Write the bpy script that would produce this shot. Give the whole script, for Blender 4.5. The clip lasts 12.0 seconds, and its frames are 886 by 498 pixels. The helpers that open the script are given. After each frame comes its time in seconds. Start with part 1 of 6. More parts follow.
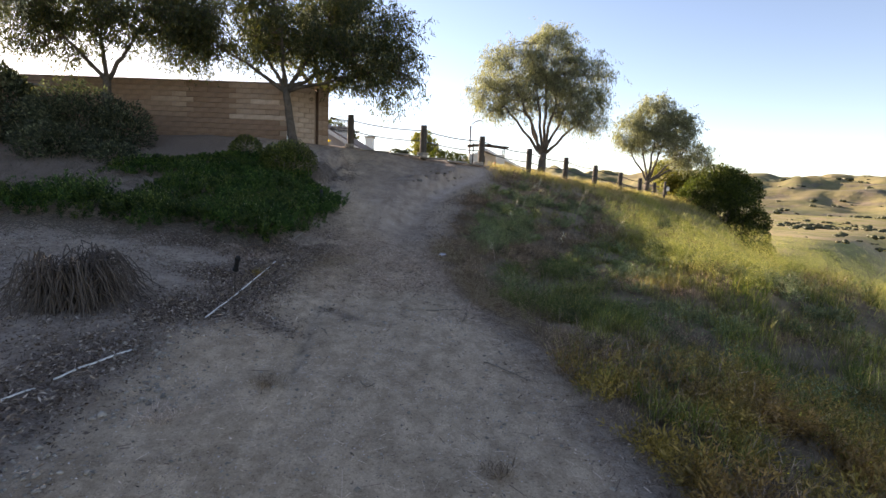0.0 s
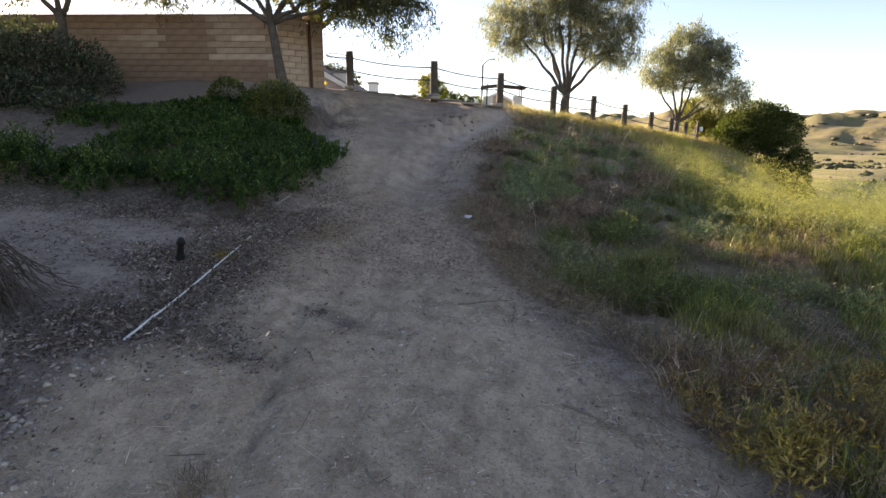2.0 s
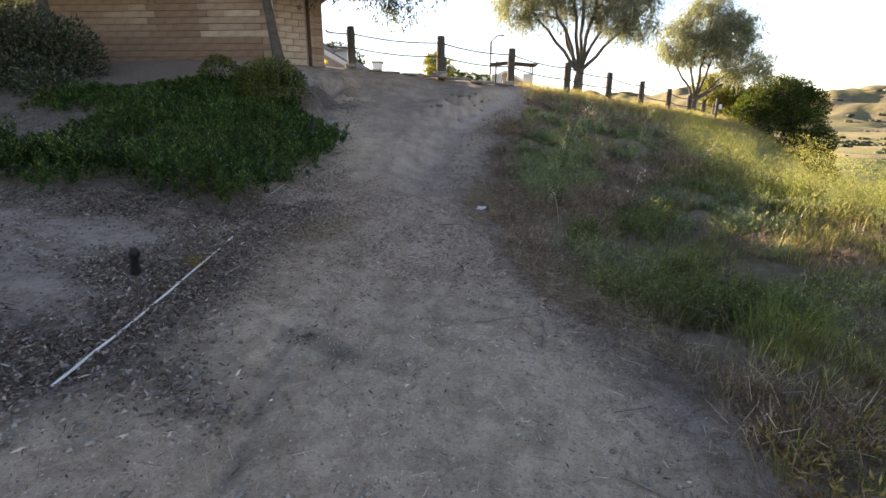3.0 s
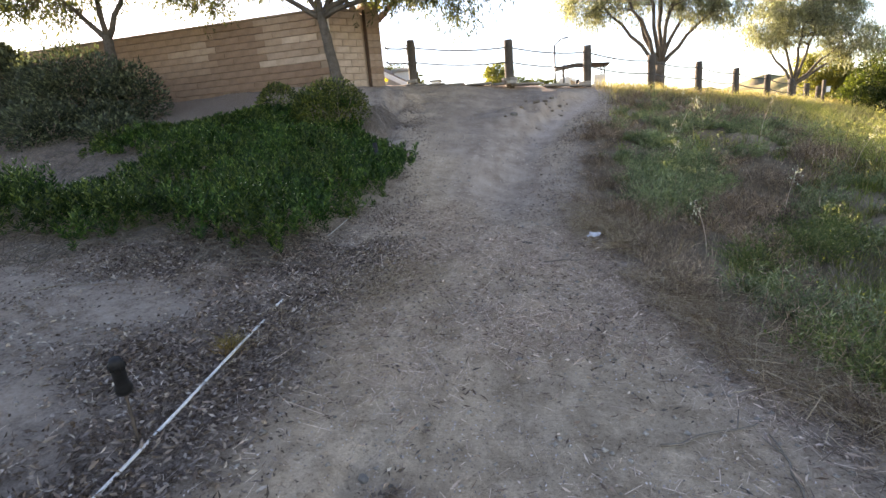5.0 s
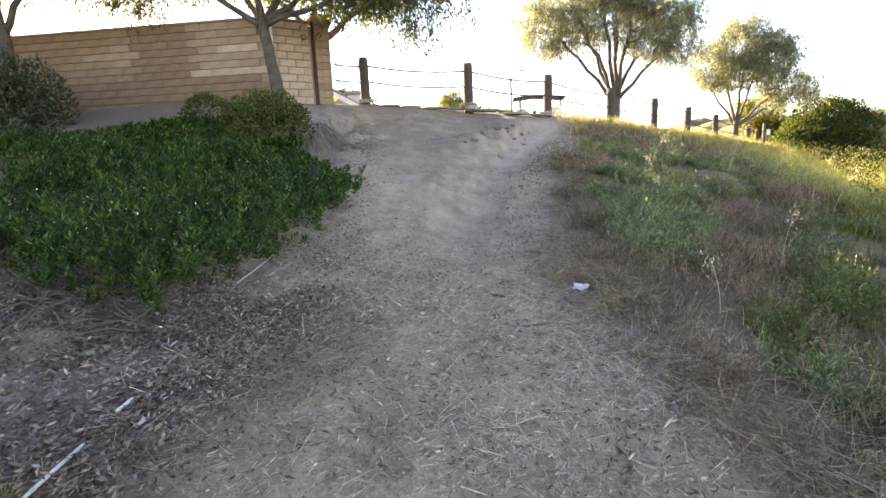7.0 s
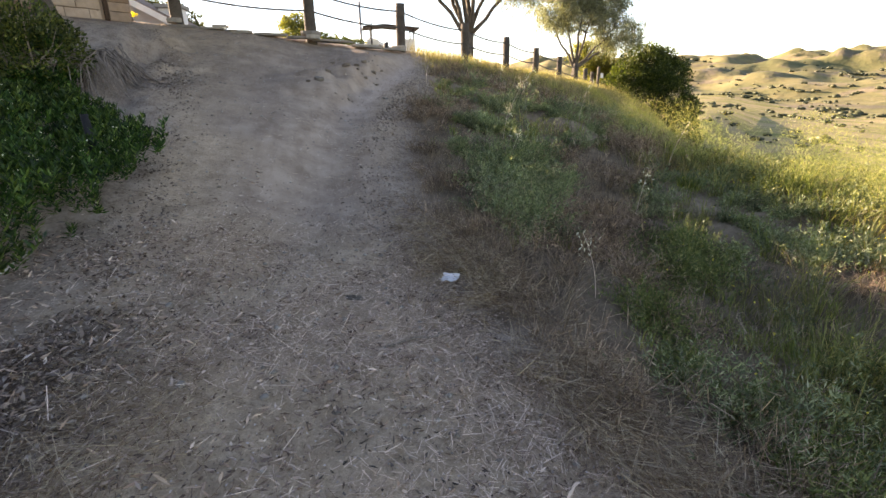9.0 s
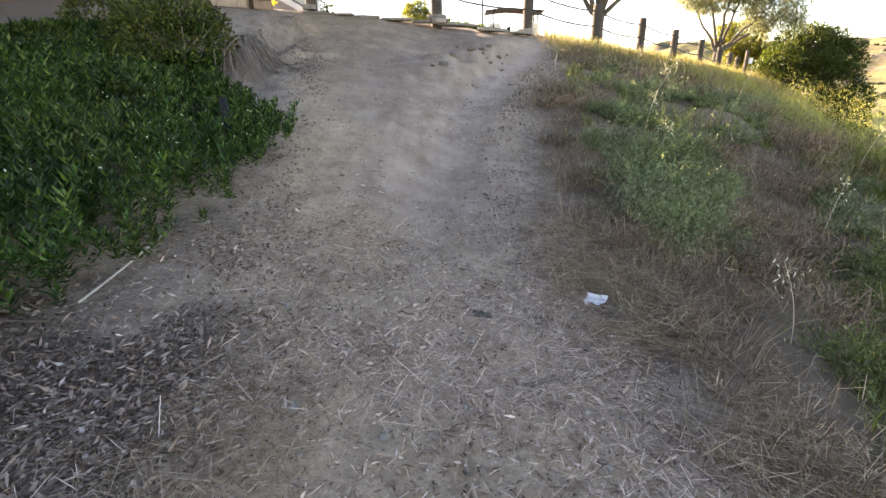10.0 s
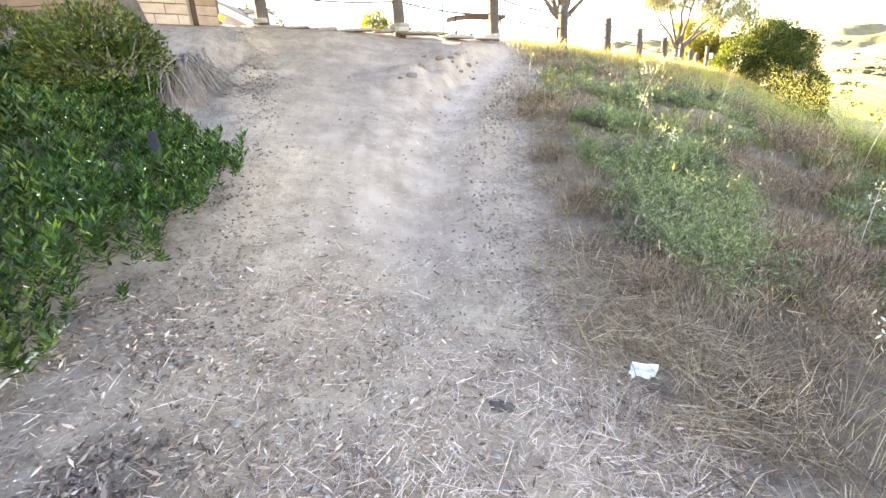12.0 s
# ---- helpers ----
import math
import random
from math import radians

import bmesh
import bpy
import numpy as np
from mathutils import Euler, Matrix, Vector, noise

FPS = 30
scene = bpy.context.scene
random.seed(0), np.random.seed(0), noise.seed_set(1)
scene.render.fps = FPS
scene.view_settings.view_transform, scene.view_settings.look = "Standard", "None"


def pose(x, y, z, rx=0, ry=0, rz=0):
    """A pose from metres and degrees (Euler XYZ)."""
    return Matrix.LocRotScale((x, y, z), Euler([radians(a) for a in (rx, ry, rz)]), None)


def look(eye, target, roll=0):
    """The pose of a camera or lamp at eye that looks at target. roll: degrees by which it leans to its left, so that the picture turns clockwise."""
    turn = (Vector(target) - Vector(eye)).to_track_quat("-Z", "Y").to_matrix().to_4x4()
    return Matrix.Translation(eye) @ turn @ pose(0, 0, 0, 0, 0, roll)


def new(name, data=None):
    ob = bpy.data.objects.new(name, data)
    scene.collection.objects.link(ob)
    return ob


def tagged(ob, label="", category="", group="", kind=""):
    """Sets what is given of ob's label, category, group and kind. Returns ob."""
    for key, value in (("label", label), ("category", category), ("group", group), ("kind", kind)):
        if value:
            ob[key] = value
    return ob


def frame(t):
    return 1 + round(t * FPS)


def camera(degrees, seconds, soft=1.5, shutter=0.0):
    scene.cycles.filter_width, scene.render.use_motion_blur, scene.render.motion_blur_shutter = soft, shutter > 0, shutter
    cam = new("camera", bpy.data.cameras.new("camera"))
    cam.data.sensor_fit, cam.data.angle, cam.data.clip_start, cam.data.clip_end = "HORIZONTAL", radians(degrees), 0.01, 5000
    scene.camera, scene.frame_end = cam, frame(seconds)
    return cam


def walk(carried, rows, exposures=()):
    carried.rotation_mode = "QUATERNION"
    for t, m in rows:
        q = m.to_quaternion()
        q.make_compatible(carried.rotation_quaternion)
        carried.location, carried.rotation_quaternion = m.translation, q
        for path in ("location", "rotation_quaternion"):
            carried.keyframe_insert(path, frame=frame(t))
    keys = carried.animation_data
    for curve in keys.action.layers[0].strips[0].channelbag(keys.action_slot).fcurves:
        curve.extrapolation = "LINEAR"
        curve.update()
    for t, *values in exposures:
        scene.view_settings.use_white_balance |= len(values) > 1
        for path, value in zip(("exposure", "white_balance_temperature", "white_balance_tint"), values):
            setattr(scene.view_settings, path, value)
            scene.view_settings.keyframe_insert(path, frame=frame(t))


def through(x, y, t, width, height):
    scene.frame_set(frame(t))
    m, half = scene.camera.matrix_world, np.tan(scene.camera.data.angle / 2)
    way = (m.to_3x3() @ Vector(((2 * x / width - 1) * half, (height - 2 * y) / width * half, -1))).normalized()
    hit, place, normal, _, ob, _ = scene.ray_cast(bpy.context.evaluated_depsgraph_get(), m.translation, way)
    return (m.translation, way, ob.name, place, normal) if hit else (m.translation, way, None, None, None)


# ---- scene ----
cam = camera(86.0, 12.0)
PATH = [
    (0, (0.992, -1.461, 0.816), (0.907, 0.521, 0.56), 2.5),
    (0.5, (0.983, -1.01, 0.814), (0.952, 0.973, 0.553), 0.1),
    (1, (0.986, -0.568, 0.785), (0.968, 1.408, 0.477), -0.0),
    (1.5, (0.813, -0.097, 0.75), (0.76, 1.866, 0.367), 1.1),
    (2, (0.684, 0.246, 0.733), (0.567, 2.188, 0.273), 0.8),
    (2.5, (0.655, 0.642, 0.739), (0.499, 2.568, 0.223), 0.1),
    (2.7, (0.624, 0.765, 0.744), (0.482, 2.686, 0.209), 0.3),
    (4.3, (0.386, 1.769, 0.734), (0.027, 3.677, 0.255), -5.5),
    (4.5, (0.294, 1.86, 0.698), (-0.19, 3.761, 0.313), -4.6),
    (5, (0.141, 2.169, 0.69), (-0.271, 4.07, 0.228), -4.8),
    (5.5, (0.097, 2.453, 0.68), (-0.486, 4.311, 0.222), -5.4),
    (6, (0.029, 2.686, 0.664), (-0.741, 4.486, 0.253), -1.5),
    (6.5, (-0.079, 2.972, 0.669), (-0.741, 4.822, 0.296), 0.8),
    (7, (-0.035, 3.199, 0.649), (-0.247, 5.154, 0.284), -2.5),
    (7.5, (0.018, 3.539, 0.693), (0.121, 5.475, 0.202), -0.3),
    (7.7, (0.005, 3.66, 0.706), (0.287, 5.564, 0.163), 0.7),
    (9.3, (0.027, 4.088, 0.845), (0.387, 5.945, 0.196), -0.8),
    (9.5, (0.011, 4.188, 0.812), (0.221, 6.067, 0.159), -1.6),
    (10, (-0.139, 4.452, 0.81), (-0.199, 6.331, 0.128), -0.7),
    (10.5, (-0.33, 4.593, 0.781), (-0.589, 6.429, 0.031), 1.6),
    (11, (-0.394, 4.666, 0.771), (-0.751, 6.484, 0.017), 1.0),
    (11.5, (-0.293, 4.981, 0.818), (-0.585, 6.822, 0.094), -1.4),
    (12, (-0.247, 5.128, 0.856), (-0.197, 7.017, 0.2), -3.6),
]
STOPS = [(0, 0.5), (0.5, 0.16), (1, 0.38), (1.5, 0.38), (2, 0.66), (2.7, 0.84), (4.3, 1.4), (5, 1.45), (5.5, 1.45), (6, 1.6), (6.5, 1.85), (7, 1.85), (7.7, 1.65), (9.3, 1.14), (10, 1.72), (10.5, 2.25), (11, 2.72), (11.5, 2.9), (12, 3.05)]
EXPOSURES = [(t, stops + 1.5, 7850 + 115 * t, 24.0) for t, stops in STOPS]
walk(cam, [(t, look(eye, target, roll)) for t, eye, target, roll in PATH], EXPOSURES)

# ---- light ----
SUN_LEFT, SUN_UP = 43.0, 14.4
world = bpy.data.worlds.new("sky")
scene.world = world
world.use_nodes = True
wn = world.node_tree
sky = wn.nodes.new("ShaderNodeTexSky")
sky.sky_type, sky.sun_disc = "NISHITA", False
sky.sun_elevation, sky.sun_rotation = radians(SUN_UP), radians(-SUN_LEFT)
sky.air_density, sky.dust_density, sky.ozone_density = 0.8, 0.12, 1.7
wn.links.new(sky.outputs[0], wn.nodes["Background"].inputs[0])
wn.nodes["Background"].inputs[1].default_value = 0.08
sun_data = bpy.data.lights.new("sun", "SUN")
sun_data.energy, sun_data.angle, sun_data.color = 5.0, radians(0.6), (1.0, 0.94, 0.8)
sun = new("sun", sun_data)
to_sun = Vector((-math.sin(radians(SUN_LEFT)) * math.cos(radians(SUN_UP)), math.cos(radians(SUN_LEFT)) * math.cos(radians(SUN_UP)), math.sin(radians(SUN_UP))))
sun.matrix_world = look(to_sun * 60, (0, 0, 0))

# ---- materials ----
def shader(name, rough=0.9):
    m = bpy.data.materials.new(name)
    m.use_nodes = True
    t = m.node_tree
    b = t.nodes["Principled BSDF"]
    b.inputs["Roughness"].default_value = rough
    b.inputs["Specular IOR Level"].default_value = 0.25
    return m, t, b


def node(t, kind, **values):
    n = t.nodes.new(kind)
    for key, value in values.items():
        n.inputs[key.replace("_", " ")].default_value = value
    return n


def noise_tex(t, scale, detail=4.0, rough=0.55, where=None):
    n = node(t, "ShaderNodeTexNoise", Scale=scale, Detail=detail, Roughness=rough)
    if where is not None:
        t.links.new(where, n.inputs["Vector"])
    return n.outputs["Fac"]


def ramp(t, fac, stops):
    n = t.nodes.new("ShaderNodeValToRGB")
    e = n.color_ramp.elements
    while len(e) < len(stops):
        e.new(0.5)
    for el, (at, col) in zip(e, stops):
        el.position, el.color = at, (*col, 1)
    t.links.new(fac, n.inputs[0])
    return n.outputs[0]


def mix(t, fac, a, b, how="MIX"):
    n = t.nodes.new("ShaderNodeMixRGB")
    n.blend_type = how
    for i, v in enumerate((fac, a, b)):
        if isinstance(v, (int, float)):
            n.inputs[i].default_value = v
        elif isinstance(v, tuple):
            n.inputs[i].default_value = (*v, 1)
        else:
            t.links.new(v, n.inputs[i])
    return n.outputs[0]


def bump(t, b, height, strength=0.4, distance=0.02):
    n = node(t, "ShaderNodeBump", Strength=strength, Distance=distance)
    t.links.new(height, n.inputs["Height"])
    t.links.new(n.outputs[0], b.inputs["Normal"])


def coords(t, kind="Object"):
    return t.nodes.new("ShaderNodeTexCoord").outputs[kind]


def surface(name, dark, light, scale=6.0, rough=0.85, fine=60.0, relief=0.4, depth=0.01, metal=0.0, spread=(0.3, 0.7)):
    """A plain weathered surface: two sizes of mottling and a fine relief."""
    m, t, b = shader(name, rough)
    where = coords(t)
    big, small = noise_tex(t, scale, 5, 0.6, where), noise_tex(t, fine, 3, 0.6, where)
    both = mix(t, 0.4, big, small)
    t.links.new(ramp(t, both, [(spread[0], dark), (spread[1], light)]), b.inputs["Base Color"])
    b.inputs["Metallic"].default_value = metal
    bump(t, b, small, relief, depth)
    return m


def pieces(name, dark, light, rough=0.9, per="object", scale=9.0):
    """Blocks or stones that differ from piece to piece."""
    m, t, b = shader(name, rough)
    where = coords(t)
    own = t.nodes.new("ShaderNodeObjectInfo").outputs["Random"] if per == "object" else t.nodes.new("ShaderNodeNewGeometry").outputs["Random Per Island"]
    tone = ramp(t, own, [(0.0, dark), (1.0, light)])
    grain = ramp(t, noise_tex(t, scale, 6, 0.65, where), [(0.3, (0.72, 0.72, 0.72)), (0.7, (1.1, 1.1, 1.1))])
    t.links.new(mix(t, 1.0, tone, grain, "MULTIPLY"), b.inputs["Base Color"])
    bump(t, b, noise_tex(t, scale * 8, 4, 0.6, where), 0.5, 0.006)
    return m


def foliage(name, stops, through=0.45, patch=None, patch_scale=0.6, vary=0.0):
    """Leaves and blades: each one its own tone, light shining through."""
    m = bpy.data.materials.new(name)
    m.use_nodes = True
    t = m.node_tree
    t.nodes.remove(t.nodes["Principled BSDF"])
    own = t.nodes.new("ShaderNodeNewGeometry").outputs["Random Per Island"]
    col = ramp(t, own, stops)
    if patch:
        spot = ramp(t, noise_tex(t, patch_scale, 3, 0.5, coords(t)), [(0.42, (0, 0, 0)), (0.6, (1, 1, 1))])
        col = mix(t, spot, col, ramp(t, own, patch))
    if vary:
        tone = ramp(t, noise_tex(t, 2.6, 4, 0.6, coords(t)), [(0.36, (1 - vary,) * 3), (0.5, (1.0, 1.0, 1.0)), (0.64, (1 + 0.6 * vary,) * 3)])
        col = mix(t, 1.0, col, tone, "MULTIPLY")
    d, tr, g = t.nodes.new("ShaderNodeBsdfDiffuse"), t.nodes.new("ShaderNodeBsdfTranslucent"), node(t, "ShaderNodeBsdfGlossy", Roughness=0.45)
    t.links.new(col, d.inputs[0])
    t.links.new(mix(t, 1.0, col, (1.25, 1.2, 0.7), "MULTIPLY"), tr.inputs[0])
    g.inputs[0].default_value = (0.5, 0.5, 0.5, 1)
    a, c = t.nodes.new("ShaderNodeMixShader"), t.nodes.new("ShaderNodeMixShader")
    a.inputs[0].default_value, c.inputs[0].default_value = through, 0.05
    t.links.new(d.outputs[0], a.inputs[1]), t.links.new(tr.outputs[0], a.inputs[2])
    t.links.new(a.outputs[0], c.inputs[1]), t.links.new(g.outputs[0], c.inputs[2])
    t.links.new(c.outputs[0], t.nodes["Material Output"].inputs["Surface"])
    return m


def ground_material():
    m, t, b = shader("ground_soil", 1.0)
    b.inputs["Specular IOR Level"].default_value = 0.05
    where = coords(t)
    rgb = t.nodes.new("ShaderNodeVertexColor")
    rgb.layer_name = "cover"
    split = t.nodes.new("ShaderNodeSeparateColor")
    t.links.new(rgb.outputs[0], split.inputs[0])
    trail, field, litter = split.outputs
    worn_line = rgb.outputs["Alpha"]
    fine, mid, big = noise_tex(t, 38, 6, 0.7, where), noise_tex(t, 5.5, 6, 0.65, where), noise_tex(t, 0.9, 4, 0.5, where)
    drag = node(t, "ShaderNodeMapping", Scale=(3.2, 0.8, 0.8))
    t.links.new(where, drag.inputs["Vector"])
    streak = noise_tex(t, 1.6, 6, 0.62, drag.outputs[0])
    grit = noise_tex(t, 110, 4, 0.75, where)
    worn = mix(t, 0.42, mix(t, 0.42, mix(t, 0.55, mid, fine), grit), mix(t, 0.3, streak, fine))
    dust = ramp(t, worn, [(0.38, (0.342, 0.258, 0.186)), (0.5, (0.498, 0.38, 0.275)), (0.62, (0.637, 0.497, 0.366))])
    fleck = ramp(t, noise_tex(t, 55, 3, 0.7, where), [(0.34, (0.66, 0.65, 0.64)), (0.43, (1.0, 1.0, 1.0)), (0.58, (1.0, 1.0, 1.0)), (0.67, (1.18, 1.17, 1.16))])
    dust = mix(t, 1.0, dust, fleck, "MULTIPLY")
    blotch = ramp(t, noise_tex(t, 2.3, 9, 0.72, where), [(0.38, (0.8, 0.795, 0.785)), (0.5, (0.98, 0.98, 0.98)), (0.62, (1.1, 1.1, 1.1))])
    dust = mix(t, 1.0, dust, blotch, "MULTIPLY")
    dust = mix(t, worn_line, dust, mix(t, 0.65, dust, (0.598, 0.475, 0.405)))
    soil = ramp(t, mix(t, 0.5, mid, fine), [(0.34, (0.152, 0.113, 0.087)), (0.5, (0.375, 0.303, 0.247)), (0.66, (0.506, 0.419, 0.348))])
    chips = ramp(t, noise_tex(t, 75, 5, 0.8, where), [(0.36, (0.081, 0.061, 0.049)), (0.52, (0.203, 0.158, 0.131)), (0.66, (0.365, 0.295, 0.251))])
    grass = ramp(t, mix(t, 0.5, big, mid), [(0.35, (0.088, 0.068, 0.048)), (0.5, (0.185, 0.143, 0.102)), (0.65, (0.31, 0.244, 0.178))])
    flake = ramp(t, noise_tex(t, 8, 8, 0.66, where), [(0.45, (0.85, 0.84, 0.83)), (0.5, (1.0, 1.0, 1.0))])
    dust, soil = mix(t, 1.0, dust, flake, "MULTIPLY"), mix(t, 1.0, soil, flake, "MULTIPLY")
    # fine drying cracks, here and there
    warp = mix(t, 0.06, where, node(t, "ShaderNodeTexNoise", Scale=9.0, Detail=3.0).outputs["Color"])
    cell = node(t, "ShaderNodeTexVoronoi", Scale=8.5)
    cell.feature = "DISTANCE_TO_EDGE"
    t.links.new(warp, cell.inputs["Vector"])
    line = ramp(t, cell.outputs["Distance"], [(0.0, (1, 1, 1)), (0.022, (0, 0, 0))])
    crack = mix(t, 1.0, line, ramp(t, noise_tex(t, 2.1, 3, 0.5, where), [(0.55, (0, 0, 0)), (0.66, (0.4, 0.4, 0.4))]), "MULTIPLY")
    dust = mix(t, crack, dust, (0.122, 0.089, 0.072))
    far = t.nodes.new("ShaderNodeVertexColor")
    far.layer_name = "meadow"
    apart = t.nodes.new("ShaderNodeSeparateColor")
    t.links.new(far.outputs[0], apart.inputs[0])
    # swept, powdery dirt higher up the face
    swept = apart.outputs[1]
    cloud = mix(t, 0.4, noise_tex(t, 3.4, 7, 0.62, where), streak)
    powder = ramp(t, mix(t, 0.12, cloud, grit), [(0.4, (0.235, 0.178, 0.138)), (0.5, (0.325, 0.252, 0.198)), (0.6, (0.41, 0.324, 0.257))])
    powder = mix(t, worn_line, powder, mix(t, 0.3, powder, (0.527, 0.433, 0.379)))
    dust = mix(t, swept, dust, powder)
    col = mix(t, trail, soil, dust)
    # fallen chips; the same dark tone also carries the far left bank's shade
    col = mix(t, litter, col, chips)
    lea = ramp(t, mix(t, 0.5, noise_tex(t, 0.12, 5, 0.6, where), mid), [(0.38, (0.15, 0.152, 0.055)), (0.5, (0.24, 0.22, 0.09)), (0.62, (0.33, 0.29, 0.14))])
    lea = mix(t, ramp(t, noise_tex(t, 0.035, 5, 0.62, where), [(0.44, (0, 0, 0)), (0.56, (1, 1, 1))]), lea, ramp(t, mid, [(0.38, (0.25, 0.2, 0.11)), (0.62, (0.38, 0.305, 0.185))]))
    lea = mix(t, ramp(t, noise_tex(t, 0.06, 6, 0.65, where), [(0.55, (0, 0, 0)), (0.62, (0.8, 0.8, 0.8))]), lea, (0.13, 0.15, 0.055))
    col = mix(t, field, col, mix(t, apart.outputs[0], grass, lea))
    t.links.new(col, b.inputs["Base Color"])
    bump(t, b, mix(t, mix(t, 1.0, swept, (0.75, 0.75, 0.75), "MULTIPLY"), mix(t, 0.45, mix(t, 0.5, fine, mid), grit), (0.5, 0.5, 0.5)), 0.9, 0.035)
    return m


def hill_material():
    m, t, b = shader("dry_hill", 0.95)
    where = coords(t)
    big, mid = noise_tex(t, 0.006, 5, 0.6, where), noise_tex(t, 0.03, 5, 0.6, where)
    grass = ramp(t, mix(t, 0.45, big, mid), [(0.36, (0.085, 0.092, 0.036)), (0.48, (0.13, 0.122, 0.05)), (0.56, (0.18, 0.152, 0.068)), (0.68, (0.225, 0.178, 0.1))])
    # brown heath in the gullies
    heath = ramp(t, noise_tex(t, 0.016, 7, 0.68, where), [(0.54, (0, 0, 0)), (0.6, (0.8, 0.8, 0.8))])
    col = mix(t, heath, grass, ramp(t, mid, [(0.35, (0.1, 0.085, 0.06)), (0.65, (0.2, 0.155, 0.11))]))
    t.links.new(col, b.inputs["Base Color"])
    bump(t, b, mid, 0.6, 6.0)
    return m


MAT_GROUND, MAT_HILL = ground_material(), hill_material()
MAT_BLOCK = pieces("slump_block", (0.257, 0.172, 0.121), (0.284, 0.194, 0.139), scale=5.0)
MAT_BLOCK_DARK = pieces("repainted_block", (0.211, 0.136, 0.093), (0.234, 0.152, 0.107), scale=5.0)
MAT_BLOCK_SOFT = pieces("weathered_block", (0.31, 0.222, 0.163), (0.347, 0.251, 0.188), scale=5.0)
MAT_BLOCK_PALE = pieces("pale_block", (0.405, 0.305, 0.233), (0.477, 0.37, 0.29), scale=5.0)
MAT_MORTAR = surface("mortar", (0.23, 0.17, 0.125), (0.31, 0.235, 0.175), 3, 0.95)
MAT_STEEL_RUST = surface("rusty_steel", (0.035, 0.02, 0.014), (0.09, 0.05, 0.03), 5, 0.7)
MAT_POST = surface("weathered_post", (0.04, 0.0336, 0.0288), (0.112, 0.096, 0.08), 4, 0.9, 40, 0.7, 0.02)
MAT_CABLE = surface("steel_cable", (0.04, 0.038, 0.036), (0.1, 0.095, 0.09), 30, 0.7)
MAT_BARK = surface("grey_bark", (0.045, 0.037, 0.03), (0.16, 0.135, 0.11), 5, 0.95, 25, 0.9, 0.05)
MAT_BARK_PALE = surface("peeling_bark", (0.075, 0.0629, 0.0555), (0.225, 0.196, 0.174), 2.2, 0.9, 12, 0.6, 0.03, spread=(0.46, 0.6))
MAT_TWIG = surface("dry_twig", (0.12, 0.095, 0.075), (0.28, 0.235, 0.19), 10, 0.9)
MAT_CLOD = pieces("earth_clod", (0.13, 0.1, 0.078), (0.3, 0.24, 0.19))
MAT_STEM = surface("dry_stem", (0.07, 0.056, 0.045), (0.2, 0.168, 0.135), 10, 0.9)
MAT_DEAD = surface("dead_stem", (0.035, 0.028, 0.024), (0.15, 0.12, 0.1), 10, 0.9)
MAT_STONE = pieces("flagstone", (0.16, 0.14, 0.12), (0.36, 0.32, 0.27))
MAT_PEBBLE = pieces("pebble", (0.18, 0.155, 0.132), (0.44, 0.39, 0.335), per="island", scale=40)
MAT_PVC = surface("white_pvc", (0.5, 0.485, 0.46), (0.76, 0.745, 0.72), 7, 0.5, relief=0.05)
MAT_PVC_OLD = surface("dusty_pvc", (0.36, 0.33, 0.295), (0.58, 0.545, 0.5), 9, 0.7, relief=0.1)
MAT_BLACK = surface("black_plastic", (0.006, 0.006, 0.0065), (0.02, 0.02, 0.021), 20, 0.55, relief=0.1)
MAT_PAPER = surface("white_wrapper", (0.5, 0.5, 0.53), (0.74, 0.74, 0.77), 12, 0.5, relief=0.2)
MAT_STUCCO = surface("grey_stucco", (0.40, 0.40, 0.41), (0.55, 0.55, 0.56), 2, 0.9)
MAT_TAN = surface("tan_stucco", (0.42, 0.33, 0.25), (0.58, 0.48, 0.37), 2, 0.9)
MAT_WHITE = surface("white_trim", (0.68, 0.67, 0.65), (0.82, 0.81, 0.79), 4, 0.6)
MAT_ROOF = surface("tile_roof", (0.16, 0.11, 0.085), (0.28, 0.2, 0.155), 5, 0.85)
MAT_GLASS = surface("dark_glass", (0.02, 0.022, 0.025), (0.05, 0.055, 0.06), 2, 0.1, relief=0.0)
MAT_CANVAS = surface("dark_canvas", (0.025, 0.024, 0.026), (0.06, 0.058, 0.06), 5, 0.85)
MAT_METAL = surface("grey_metal", (0.22, 0.22, 0.23), (0.36, 0.36, 0.37), 6, 0.5, metal=0.6)
MAT_RED = surface("dull_red_paint", (0.22, 0.05, 0.03), (0.34, 0.08, 0.05), 6, 0.4)
MAT_CONCRETE = surface("concrete", (0.26, 0.245, 0.22), (0.4, 0.38, 0.345), 3, 0.9)
LEAF_TREE = foliage("willowy_leaf", [(0.0, (0.11, 0.13, 0.0896)), (0.55, (0.212, 0.23, 0.162)), (1.0, (0.331, 0.346, 0.252))], 0.55)
LEAF_DARK = foliage("dark_tree_leaf", [(0.0, (0.03, 0.042, 0.018)), (0.6, (0.06, 0.075, 0.028)), (1.0, (0.12, 0.12, 0.04))], 0.42)
LEAF_YELLOW = foliage("yellow_green_leaf", [(0.0, (0.10, 0.12, 0.03)), (1.0, (0.26, 0.26, 0.06))], 0.5)
